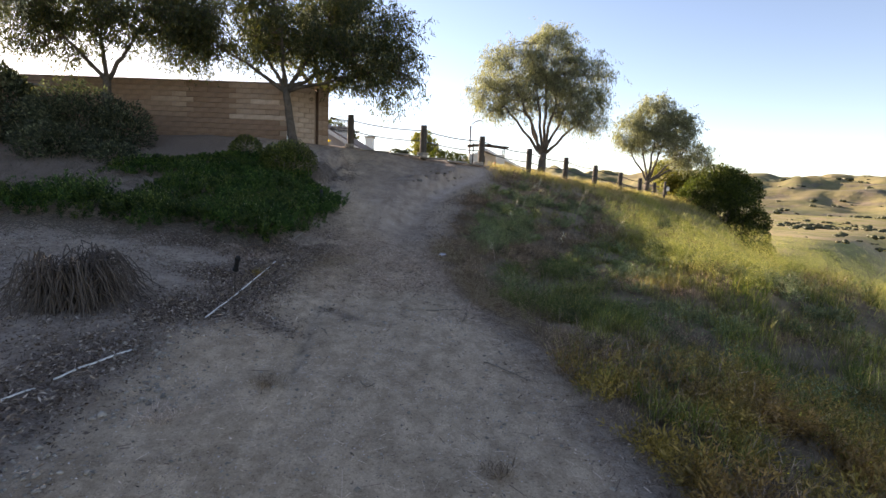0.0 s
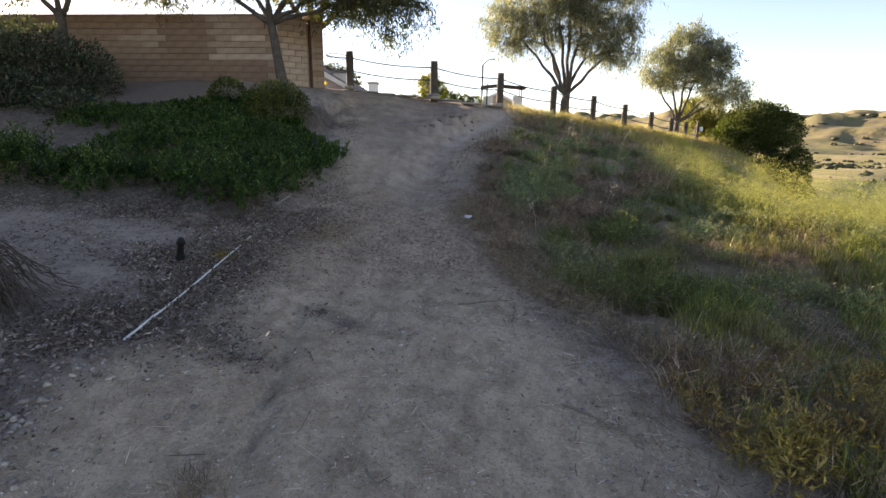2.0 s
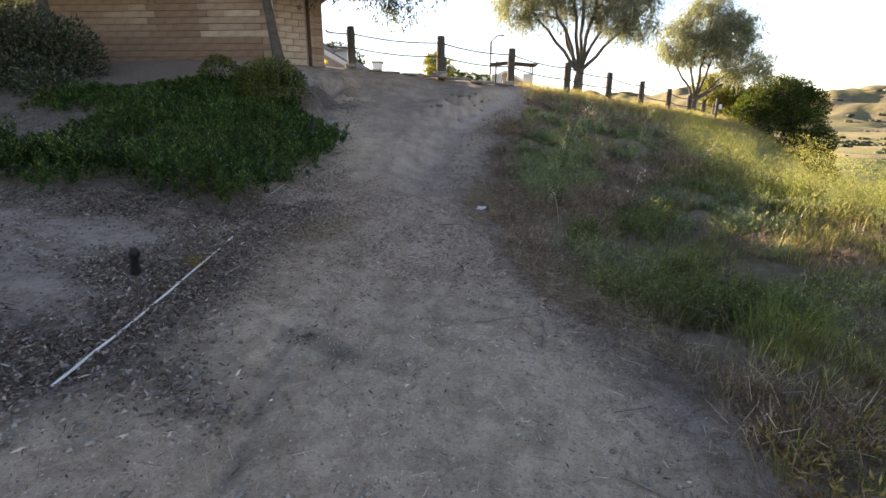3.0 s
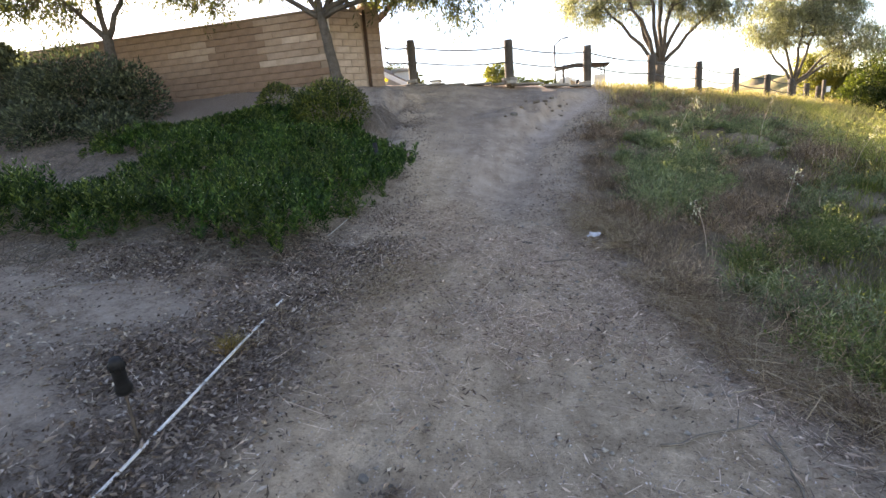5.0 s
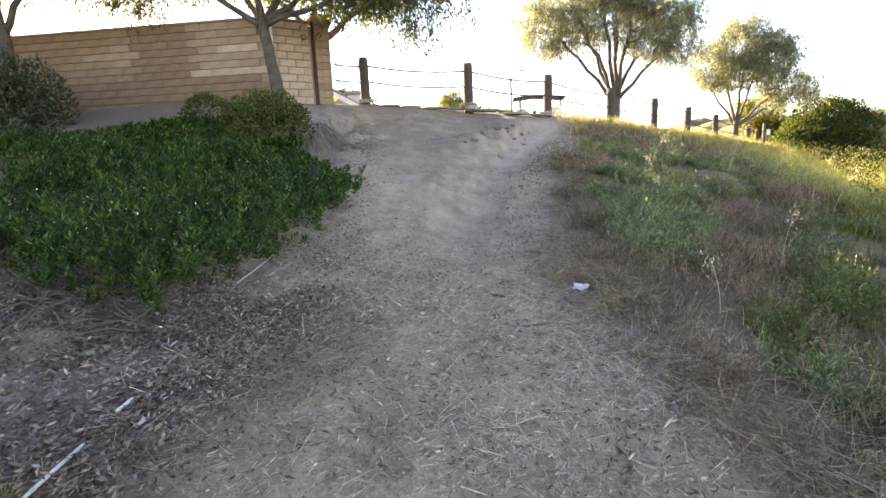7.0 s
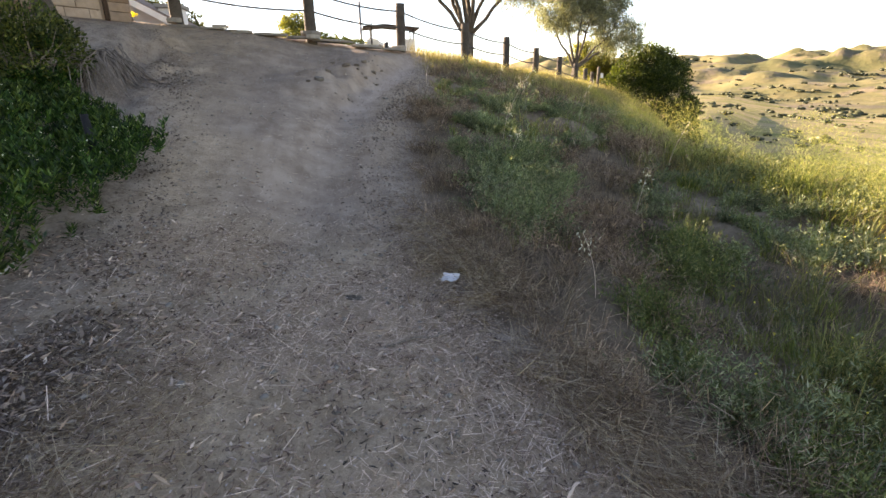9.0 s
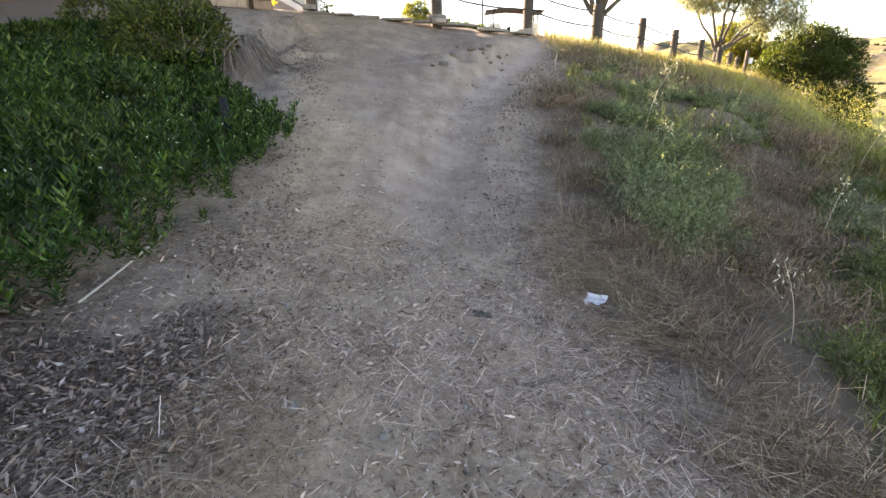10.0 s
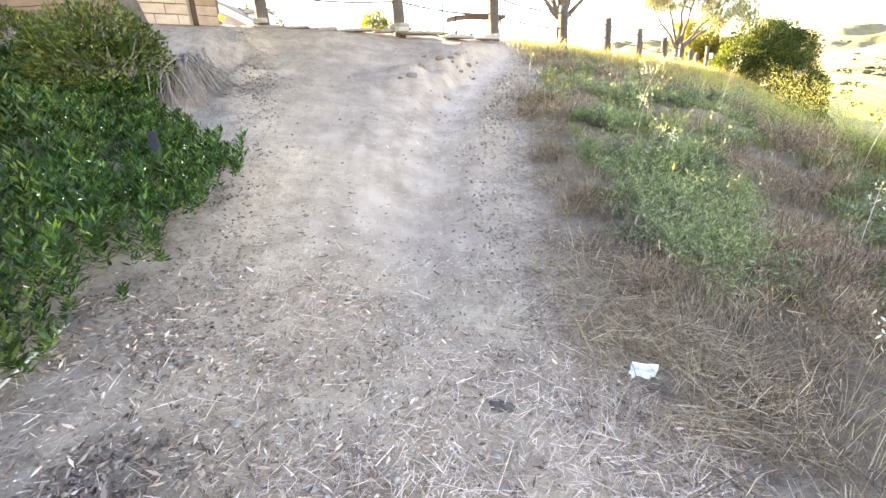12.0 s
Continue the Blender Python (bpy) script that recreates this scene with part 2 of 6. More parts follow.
LEAF_COVER = foliage("ground_cover_leaf", [(0.0, (0.00706, 0.025, 0.004)), (0.5, (0.0252, 0.078, 0.0128)), (0.88, (0.0615, 0.152, 0.0248)), (1.0, (0.173, 0.259, 0.0664))], 0.32, [(0.0, (0.0121, 0.0269, 0.0072)), (0.6, (0.0433, 0.0819, 0.0152)), (1.0, (0.144, 0.187, 0.0448))], 1.3, vary=0.5)
LEAF_SHRUB = foliage("shrub_leaf", [(0.0, (0.022, 0.037, 0.01)), (0.6, (0.072, 0.101, 0.019)), (1.0, (0.173, 0.187, 0.04))], 0.35, vary=0.3)
LEAF_GREY = foliage("grey_green_leaf", [(0.0, (0.018, 0.026, 0.014)), (0.7, (0.055, 0.07, 0.04)), (1.0, (0.17, 0.2, 0.125))], 0.3)
LEAF_BUSH = foliage("deep_green_leaf", [(0.0, (0.017, 0.0294, 0.0066)), (0.6, (0.0578, 0.084, 0.0168)), (1.0, (0.136, 0.168, 0.036))], 0.45)
LEAF_SCRUB = foliage("far_scrub", [(0.0, (0.035, 0.042, 0.022)), (0.6, (0.065, 0.072, 0.036)), (1.0, (0.11, 0.105, 0.055))], 0.2)
GRASS = foliage("green_grass", [(0.0, (0.0663, 0.106, 0.0205)), (0.45, (0.147, 0.199, 0.0403)), (0.88, (0.266, 0.293, 0.076)), (1.0, (0.532, 0.436, 0.183))], 0.42, [(0.0, (0.0967, 0.112, 0.0328)), (0.6, (0.223, 0.217, 0.0718)), (1.0, (0.503, 0.398, 0.183))], 0.75, vary=0.45)
MAT_ROOT = surface("grey_root", (0.13, 0.1, 0.083), (0.3, 0.25, 0.21), 12, 0.9)
GRASS_DRY = foliage("dry_grass", [(0.0, (0.106, 0.0714, 0.0504)), (0.4, (0.22, 0.158, 0.112)), (0.85, (0.404, 0.303, 0.223)), (1.0, (0.58, 0.456, 0.355))], 0.3, vary=0.35)
BRUSH = foliage("dead_brush", [(0.0, (0.0659, 0.0404, 0.0279)), (0.5, (0.204, 0.136, 0.0918)), (0.85, (0.389, 0.275, 0.196)), (1.0, (0.595, 0.442, 0.329))], 0.2, vary=0.35)
GRASS_RUST = foliage("russet_dry_grass", [(0.0, (0.173, 0.108, 0.0712)), (0.6, (0.378, 0.282, 0.203)), (1.0, (0.631, 0.525, 0.394))], 0.35)
WEED = foliage("weed_leaf", [(0.0, (0.0796, 0.108, 0.0543)), (0.45, (0.184, 0.226, 0.121)), (0.85, (0.301, 0.335, 0.204)), (1.0, (0.462, 0.461, 0.32))], 0.35, [(0.0, (0.0703, 0.108, 0.0486)), (0.6, (0.171, 0.221, 0.103)), (1.0, (0.341, 0.373, 0.213))], 1.3, vary=0.5)
FLOWER = foliage("small_pale_flower", [(0.0, (0.5, 0.5, 0.38)), (1.0, (0.75, 0.75, 0.62))], 0.3)
YELLOW = foliage("small_yellow_flower", [(0.0, (0.6, 0.5, 0.05)), (1.0, (0.75, 0.65, 0.12))], 0.3)
STRAW = foliage("straw", [(0.0, (0.34, 0.252, 0.209)), (0.5, (0.612, 0.473, 0.397)), (1.0, (0.878, 0.711, 0.624))], 0.2)
CHIP = foliage("fallen_leaf", [(0.0, (0.0602, 0.041, 0.0318)), (0.45, (0.166, 0.122, 0.101)), (0.88, (0.291, 0.231, 0.196)), (1.0, (0.53, 0.457, 0.407))], 0.15)
CHIP_PALE = foliage("pale_fallen_leaf", [(0.0, (0.0963, 0.0622, 0.047)), (0.45, (0.267, 0.185, 0.148)), (0.88, (0.466, 0.351, 0.291)), (1.0, (0.85, 0.694, 0.603))], 0.15)

# ---- shapes ----


def lattice(x, y, seed):
    """Smooth value noise, -1 to 1."""
    x, y = np.asarray(x, float), np.asarray(y, float)
    i, j = np.floor(x).astype(np.int64), np.floor(y).astype(np.int64)
    fx, fy = x - i, y - j
    fx, fy = fx * fx * (3 - 2 * fx), fy * fy * (3 - 2 * fy)

    def at(a, b):
        h = (a * 374761393 + b * 668265263 + seed * 2147483647) & 0xFFFFFFFF
        h = ((h ^ (h >> 13)) * 1274126177) & 0xFFFFFFFF
        return ((h ^ (h >> 16)) & 0xFFFF) / 32767.5 - 1

    return (at(i, j) * (1 - fx) + at(i + 1, j) * fx) * (1 - fy) + (at(i, j + 1) * (1 - fx) + at(i + 1, j + 1) * fx) * fy


def eased(v, a, b):
    u = np.clip((np.asarray(v, float) - a) / (b - a), 0, 1)
    return u * u * (3 - 2 * u)


def knots(v, xs, ys, soft):
    return sum(np.interp(np.asarray(v, float) + d * soft, xs, ys) for d in (-1, -0.5, 0, 0.5, 1)) / 5


def brink(x):
    """y of the plateau's edge."""
    return knots(x, (-60, -5.2, -4.2, -3, 1.5, 13, 17, 21, 30, 80), (13.2, 13.2, 14.3, 14.6, 16.2, 28.8, 33.4, 46, 100, 480), 0.5)


def trail_left(y):
    return knots(y, (-5, 2, 5, 7.2, 8.5, 10, 12, 14.5), (-1.5, -1.45, -1.2, -1.55, -1.7, -2.0, -2.5, -3.4), 0.4)


def trail_right(y):
    return knots(y, (-5, 0, 1.6, 3, 5.3, 6.3, 7.2, 8, 9.1, 11, 13.2, 15, 16.5), (2.5, 2.35, 2.0, 1.65, 0.92, 0.56, 0.42, 0.32, 0.42, 0.62, 1.35, 1.6, 1.7), 0.3)


def on_trail(x, y):
    w = 0.16 * lattice(x * 2.2, y * 2.2, 5)
    return eased(x + w, trail_left(y) - 0.25, trail_left(y) + 0.25) * (1 - eased(x + w, trail_right(y) - 0.2, trail_right(y) + 0.2)) * (1 - eased(y, 15.2, 16.4))


def height(x, y):
    x, y = np.asarray(x, float), np.asarray(y, float)
    u = (brink(x) - y) * np.interp(x, (0, 4), (1, 0.72))
    z = knots(u, (-900, -200, -60, -20, -9, -4, 0, 0.5, 1.5, 3, 4.2, 5.5, 7, 8.5, 11, 13, 15, 20, 30, 60), (-25, -9, -1.5, 1.5, 1.45, 1.88, 1.83, 1.68, 1.36, 0.95, 0.66, 0.28, -0.12, -0.37, -0.57, -0.71, -0.85, -1.1, -1.6, -4), 0.35)
    z = z - 0.085 * np.clip(x, -3, 14) + 0.045 * np.clip(x - 3.5, 0, 10.5) * eased(u, 3.5, 9)
    r = np.maximum(0, (x - 3) * 0.73 - (y - 2) * 0.68)
    z = z - np.where(r < 6, 0.011 * r * r, 0.396 + 0.132 * (r - 6))
    z = z - 0.027 * np.clip(np.hypot(x, y) - 40, 0, 420) * eased(x, 12, 34)
    # the bank runs out into the valley
    along, out = (x - 10) * 0.68 + (y - 19) * 0.73, (x - 1.5) * 0.73 - (y - 16.2) * 0.68
    z = z - 0.135 * np.clip(np.logaddexp(0, (along + 5.5) / 1.5) * 1.5, 0, 36) * eased(out, 1.2, 6.8)
    # dips and a meadow swell below the slope, added to set the shade's edge
    foot = x - 0.25 * (y - 7)
    z = z - 0.15 * np.exp(-(((foot - 2.7) / 0.8) ** 2)) * eased(y, 3, 5.5) * (1 - eased(y, 9.5, 11.5))
    z = z + 0.17 * eased(foot, 3.7, 5.0) * eased(y, 5.8, 7.2) * (1 - eased(y, 10, 12.5)) * (1 - eased(x, 10, 14))
    z = z - 0.4 * eased(x, 2.8, 5.2) * (1 - eased(y - 0.12 * (x - 4), 4.6, 7.0)) * eased(y, -6, -1) * (1 - eased(x, 14, 24))
    z = -25 + np.logaddexp(0, (z + 25) / 3.0) * 3.0
    near = eased(np.hypot(x, y - 6), 40, 12)
    t = on_trail(x, y)
    z = z + near * (0.05 * lattice(x * 0.7, y * 0.7, 1) + (0.028 - 0.018 * t) * lattice(x * 2.1, y * 2.1, 2) + (0.014 - 0.008 * t) * lattice(x * 5.5, y * 5.5, 3) + (0.008 - 0.0045 * t) * lattice(x * 14, y * 14, 4))
    # worn line up the dirt face, and the lumpy bank beside it
    line = np.interp(y, (7, 9, 11, 13, 15.5), (-0.45, -0.35, 0.0, 0.7, 1.45))
    z = z - 0.11 * np.exp(-(np.where(x < line, 1.5, 1.0) * ((x - line) / 0.4) ** 2)) * eased(y, 6.5, 8) * (1 - eased(y, 15, 16))
    ragged = 0.16 * lattice(x * 2.7, y * 2.7, 16) + 0.08 * lattice(x * 7, y * 7, 17)
    z = z + 0.13 * eased(line - 0.32 - x + ragged, -0.06, 0.07) * (1 - eased(line - x, 0.5, 1.7)) * eased(y, 11.3, 12.2) * (1 - eased(y, 14.6, 15.6))
    # a shallow wheel rut
    z = z - 0.055 * np.exp(-(((x + 0.36 + 0.19 * (y - 2.4)) / 0.05) ** 2)) * eased(y, 1.6, 2.2) * (1 - eased(y, 3.5, 3.9))
    z = z + near * 0.07 * eased(x - trail_right(y), 0.5, 1.1) * (1 - eased(y, brink(x) - 2, brink(x) - 0.5)) * (lattice(x * 1.7, y * 1.7, 11) + 0.5 * lattice(x * 3.6, y * 3.6, 12))
    wob = 0.14 * lattice(x * 2.3, y * 2.3, 14) + 0.06 * lattice(x * 6, y * 6, 15)
    z = z + 0.3 * eased(-x + wob, 2.62, 2.9) * (1 - eased(-x, 3.8, 4.6)) * eased(y + wob, 10.35, 10.75) * (1 - eased(y, 12.6, 13.8))
    z = z + 0.07 * np.exp(-(((x + 2.42) / 0.2) ** 2 + ((y - 5.34) / 0.17) ** 2) ** 1.5)
    lumps = np.exp(-(((x + 0.1) / 0.8) ** 2 + ((y - 12.9) / 0.8) ** 2))
    bank = eased(x, -3.6, -3.0) * (1 - eased(x, -2.6, -1.9)) * eased(y, 9, 10) * (1 - eased(y, 13.5, 14.3))
    return z + lumps * 0.13 * lattice(x * 3.5, y * 3.5, 9) + bank * (0.1 * lattice(x * 3.2, y * 3.2, 10) + 0.05 * lattice(x * 8, y * 8, 13))


def litter_at(x, y):
    """Where fallen leaves lie thick."""
    spot = lambda a, b, r, s: np.exp(-(((x - a) / r) ** 2 + ((y - b) / s) ** 2))
    rough = 0.75 + 0.8 * lattice(x * 1.7, y * 1.7, 98) + 0.5 * lattice(x * 4.5, y * 4.5, 99)
    pipe_side = np.exp(-(((x + 1.6) / 0.42) ** 2)) * eased(y, 2.4, 3.0) * (1 - eased(y, 6.0, 6.6))
    heaps = spot(-2.1, 4.1, 0.4, 0.4) + spot(-2.05, 5.65, 0.65, 0.45) + spot(-2.9, 5.5, 0.6, 0.3) + 0.4 * spot(-1.0, 2.95, 0.35, 0.22) + spot(-1.7, 2.9, 0.35, 0.35) + 0.6 * spot(-3.6, 5.9, 0.9, 0.35) + spot(-0.43, 3.54, 0.13, 0.08) + spot(-0.2, 3.45, 0.12, 0.08) + 0.4 * spot(-0.68, 2.79, 0.16, 0.1)
    early = (1 - eased(x, -1.7, -1.1)) * (1 - eased(y, 2.0, 2.7)) * 0.4
    thin = 0.1 * (1 - eased(x, -1.6, -0.9)) * (1 - eased(y, 5.4, 6.4))
    bare = spot(-2.6, 4.65, 0.5, 0.3) + spot(-2.42, 5.34, 0.22, 0.14) + spot(-2.5, 3.7, 0.45, 0.4) + spot(-4.2, 5.0, 0.7, 0.4) + spot(-1.2, 2.32, 0.2, 0.18)
    band = eased(y, 4.95, 5.35) * (1 - eased(y, 6.3, 6.7)) * eased(x, -4.2, -3.4) * (1 - eased(x, -1.5, -0.9))
    return np.clip((np.maximum(np.maximum(pipe_side, heaps), np.maximum(early, band)) * np.clip(rough * 1.25, 0.06, 1.2) + thin) * (1 - np.clip(bare, 0, 0.95)), 0, 1) * eased(x, -7, -4)


def h1(x, y):
    return float(height(np.array([x]), np.array([y]))[0])


def mesh_of(name, verts, faces):
    """A mesh from arrays of places and of triangles."""
    me = bpy.data.meshes.new(name)
    verts, faces = np.asarray(verts, np.float32), np.asarray(faces, np.int32)
    n = faces.shape[1]
    me.vertices.add(len(verts)), me.loops.add(faces.size), me.polygons.add(len(faces))
    me.vertices.foreach_set("co", verts.ravel())
    me.loops.foreach_set("vertex_index", faces.ravel())
    me.polygons.foreach_set("loop_start", np.arange(0, faces.size, n, dtype=np.int32))
    me.update(calc_edges=True)
    return me


def smooth(me):
    me.polygons.foreach_set("use_smooth", np.ones(len(me.polygons), bool))
    return me


def hang(name, me, material, parent=None, label=""):
    ob = new(name, me)
    if material is not None and not me.materials:
        me.materials.append(material)
    if parent is not None:
        ob.parent = parent
    if label:
        ob["label"] = label
    return ob


def part(name, bm, material, parent, label=""):
    me = bpy.data.meshes.new(name)
    bm.to_mesh(me)
    bm.free()
    return hang(name, me, material, parent, label)


def thing(name, label, category, place=(0, 0, 0), group="", kind=""):
    return tagged(set_at(new(name), place), label, category, group, kind)


def set_at(ob, place):
    ob.location = place
    return ob


def box(size, at=(0, 0, 0), bevel=0.0, turn=None, bm=None):
    bm = bm or bmesh.new()
    m = Matrix.Translation(at) @ (turn or Matrix()) @ Matrix.Diagonal((*size, 1))
    made = bmesh.ops.create_cube(bm, size=1, matrix=m)["verts"]
    if bevel:
        edges = list({e for v in made for e in v.link_edges})
        bmesh.ops.bevel(bm, geom=edges, offset=bevel, segments=2, affect="EDGES", profile=0.6)
    return bm


def tube_arrays(points, radii, sides=7, base=0, cap=True):
    """A tapered tube along points."""
    p, r = np.asarray(points, float), np.asarray(radii, float)
    d = np.gradient(p, axis=0)
    d /= np.linalg.norm(d, axis=1, keepdims=True) + 1e-9
    side = np.cross(d, (0.31, 0.22, 0.92) if abs(d[:, 2]).mean() < 0.8 else (0.95, 0.3, 0.1))
    side /= np.linalg.norm(side, axis=1, keepdims=True) + 1e-9
    up = np.cross(d, side)
    a = np.linspace(0, 2 * np.pi, sides, endpoint=False)
    v = p[:, None] + r[:, None, None] * (np.cos(a)[None, :, None] * side[:, None] + np.sin(a)[None, :, None] * up[:, None])
    v = v.reshape(-1, 3)
    i = np.arange((len(p) - 1) * sides)
    j = i // sides * sides + (i % sides + 1) % sides
    f = np.concatenate([np.stack([i, j, j + sides], 1), np.stack([i, j + sides, i + sides], 1)])
    if cap:
        v = np.concatenate([v, p[:1], p[-1:]])
        k = np.arange(sides)
        n, last = (k + 1) % sides, (len(p) - 1) * sides
        f = np.concatenate([f, np.stack([n, k, np.full(sides, len(p) * sides)], 1), np.stack([last + k, last + n, np.full(sides, len(p) * sides + 1)], 1)])
    return v, f + base


class Heap:
    """Collects pieces of one mesh."""

    def __init__(self):
        self.v, self.f, self.n = [], [], 0

    def add(self, v, f):
        self.v.append(v), self.f.append(np.asarray(f) + self.n)
        self.n += len(v)

    def mesh(self, name):
        return mesh_of(name, np.concatenate(self.v), np.concatenate(self.f))


def tube(name, points, radius, material, parent=None, label="", sides=8):
    radii = radius if np.ndim(radius) else np.full(len(points), radius)
    v, f = tube_arrays(points, radii, sides)
    return hang(name, smooth(mesh_of(name, v, f)), material, parent, label)


def unit(v):
    return v / (np.linalg.norm(v, axis=1, keepdims=True) + 1e-9)


def leaves(places, ways, length, width, rand, fold=0.25, level=0.0):
    """Leaf blades: two triangles on each side of a folded midrib."""
    n = len(places)
    ways = unit(ways)
    side = unit(np.cross(ways, rand.normal(size=(n, 3)) + (0, 0, level)))
    lift = np.cross(ways, side)
    ln, w = length * rand.uniform(0.6, 1.3, (n, 1)), width * rand.uniform(0.7, 1.25, (n, 1))
    mid = places + ways * ln * 0.45
    v = np.stack([places, mid + side * w / 2 + lift * w * fold, places + ways * ln, mid - side * w / 2 + lift * w * fold], 1).reshape(-1, 3)
    b = np.arange(n)[:, None] * 4
    return v, np.concatenate([b + (0, 1, 2), b + (0, 2, 3)])


def straws(places, ways, length, width, rand, lift=(0, 0, 1)):
    """Thin stalks of even width, lying along ways."""
    n = len(places)
    ways = unit(ways)
    side = unit(np.cross(ways, lift + rand.normal(0, 0.5, (n, 3)))) * (width * rand.uniform(0.6, 1.4, (n, 1)) / 2)
    ln = length * rand.gamma(3.0, 0.34, (n, 1)).clip(0.25, 2.6)
    end = places + ways * ln
    v = np.stack([places - side, places + side, end + side * 0.7, end - side * 0.7], 1).reshape(-1, 3)
    b = np.arange(n)[:, None] * 4
    return v, np.concatenate([b + (0, 1, 2), b + (0, 2, 3)])


def blades(x, y, tall, width, lean, rand, sink=0.01):
    """Grass blades that bend over, rooted on the ground."""
    n = len(x)
    root = np.stack([x, y, height(x, y) - sink], 1)
    a, b = rand.uniform(0, 2 * np.pi, n), rand.uniform(0, 2 * np.pi, n)
    out = np.stack([np.cos(a), np.sin(a), np.zeros(n)], 1) * (lean * rand.uniform(0.2, 1.4, n))[:, None]
    side = np.stack([np.cos(b), np.sin(b), np.zeros(n)], 1) * (width * rand.uniform(0.6, 1.3, n) / 2)[:, None]
    t = np.asarray(tall) * rand.uniform(0.55, 1.25, n)
    up = np.stack([np.zeros(n), np.zeros(n), t], 1)
    one, two = root + up * 0.5 + out * t[:, None] * 0.3, root + up * (1 - 0.25 * lean) + out * t[:, None]
    v = np.stack([root - side, root + side, one - side * 0.8, one + side * 0.8, two], 1).reshape(-1, 3)
    k = np.arange(n)[:, None] * 5
    return v, np.concatenate([k + (0, 1, 3), k + (0, 3, 2), k + (2, 3, 4)])


def tussocks(x, y, per, tall, width, lean, rand, spread=0.035):
    """Tufts of blades that fan out from their middles. tall: a height for each tuft."""
    n = len(x) * per
    a = rand.uniform(0, 2 * np.pi, n)
    r = np.abs(rand.normal(0, 1, n))
    rx, ry = np.repeat(x, per) + np.cos(a) * r * spread, np.repeat(y, per) + np.sin(a) * r * spread
    root = np.stack([rx, ry, height(rx, ry) - 0.01], 1)
    t = np.repeat(tall, per) * rand.uniform(0.4, 1.2, n)
    a = a + rand.normal(0, 0.5, n)
    out = np.stack([np.cos(a), np.sin(a), np.zeros(n)], 1) * (lean * rand.uniform(0.1, 1.3, n) * t)[:, None]
    b = a + np.pi / 2 + rand.normal(0, 0.5, n)
    w = np.repeat(np.broadcast_to(width, x.shape), per) * rand.uniform(0.6, 1.3, n) / 2
    side = np.stack([np.cos(b), np.sin(b), np.zeros(n)], 1) * w[:, None]
    up = np.stack([np.zeros(n), np.zeros(n), t], 1)
    one, two = root + up * 0.55 + out * 0.35, root + up * rand.uniform(0.55, 1.0, (n, 1)) + out
    v = np.stack([root - side, root + side, one - side * 0.8, one + side * 0.8, two], 1).reshape(-1, 3)
    k = np.arange(n)[:, None] * 5
    return v, np.concatenate([k + (0, 1, 3), k + (0, 3, 2), k + (2, 3, 4)])


def stuff(name, v, f, material, label, category):
    return tagged(hang(name, mesh_of(name, v, f), material), label, category, kind="stuff")

# ---- ground and hills ----
def graded(lo, hi, step, far, grow):
    mid = np.arange(lo, hi + step / 2, step)
    out, s, at = [], step, 0.0
    while at < far:
        s *= grow
        at += s
        out.append(at)
    out = np.array(out)
    return np.concatenate([lo - out[::-1], mid, hi + out])


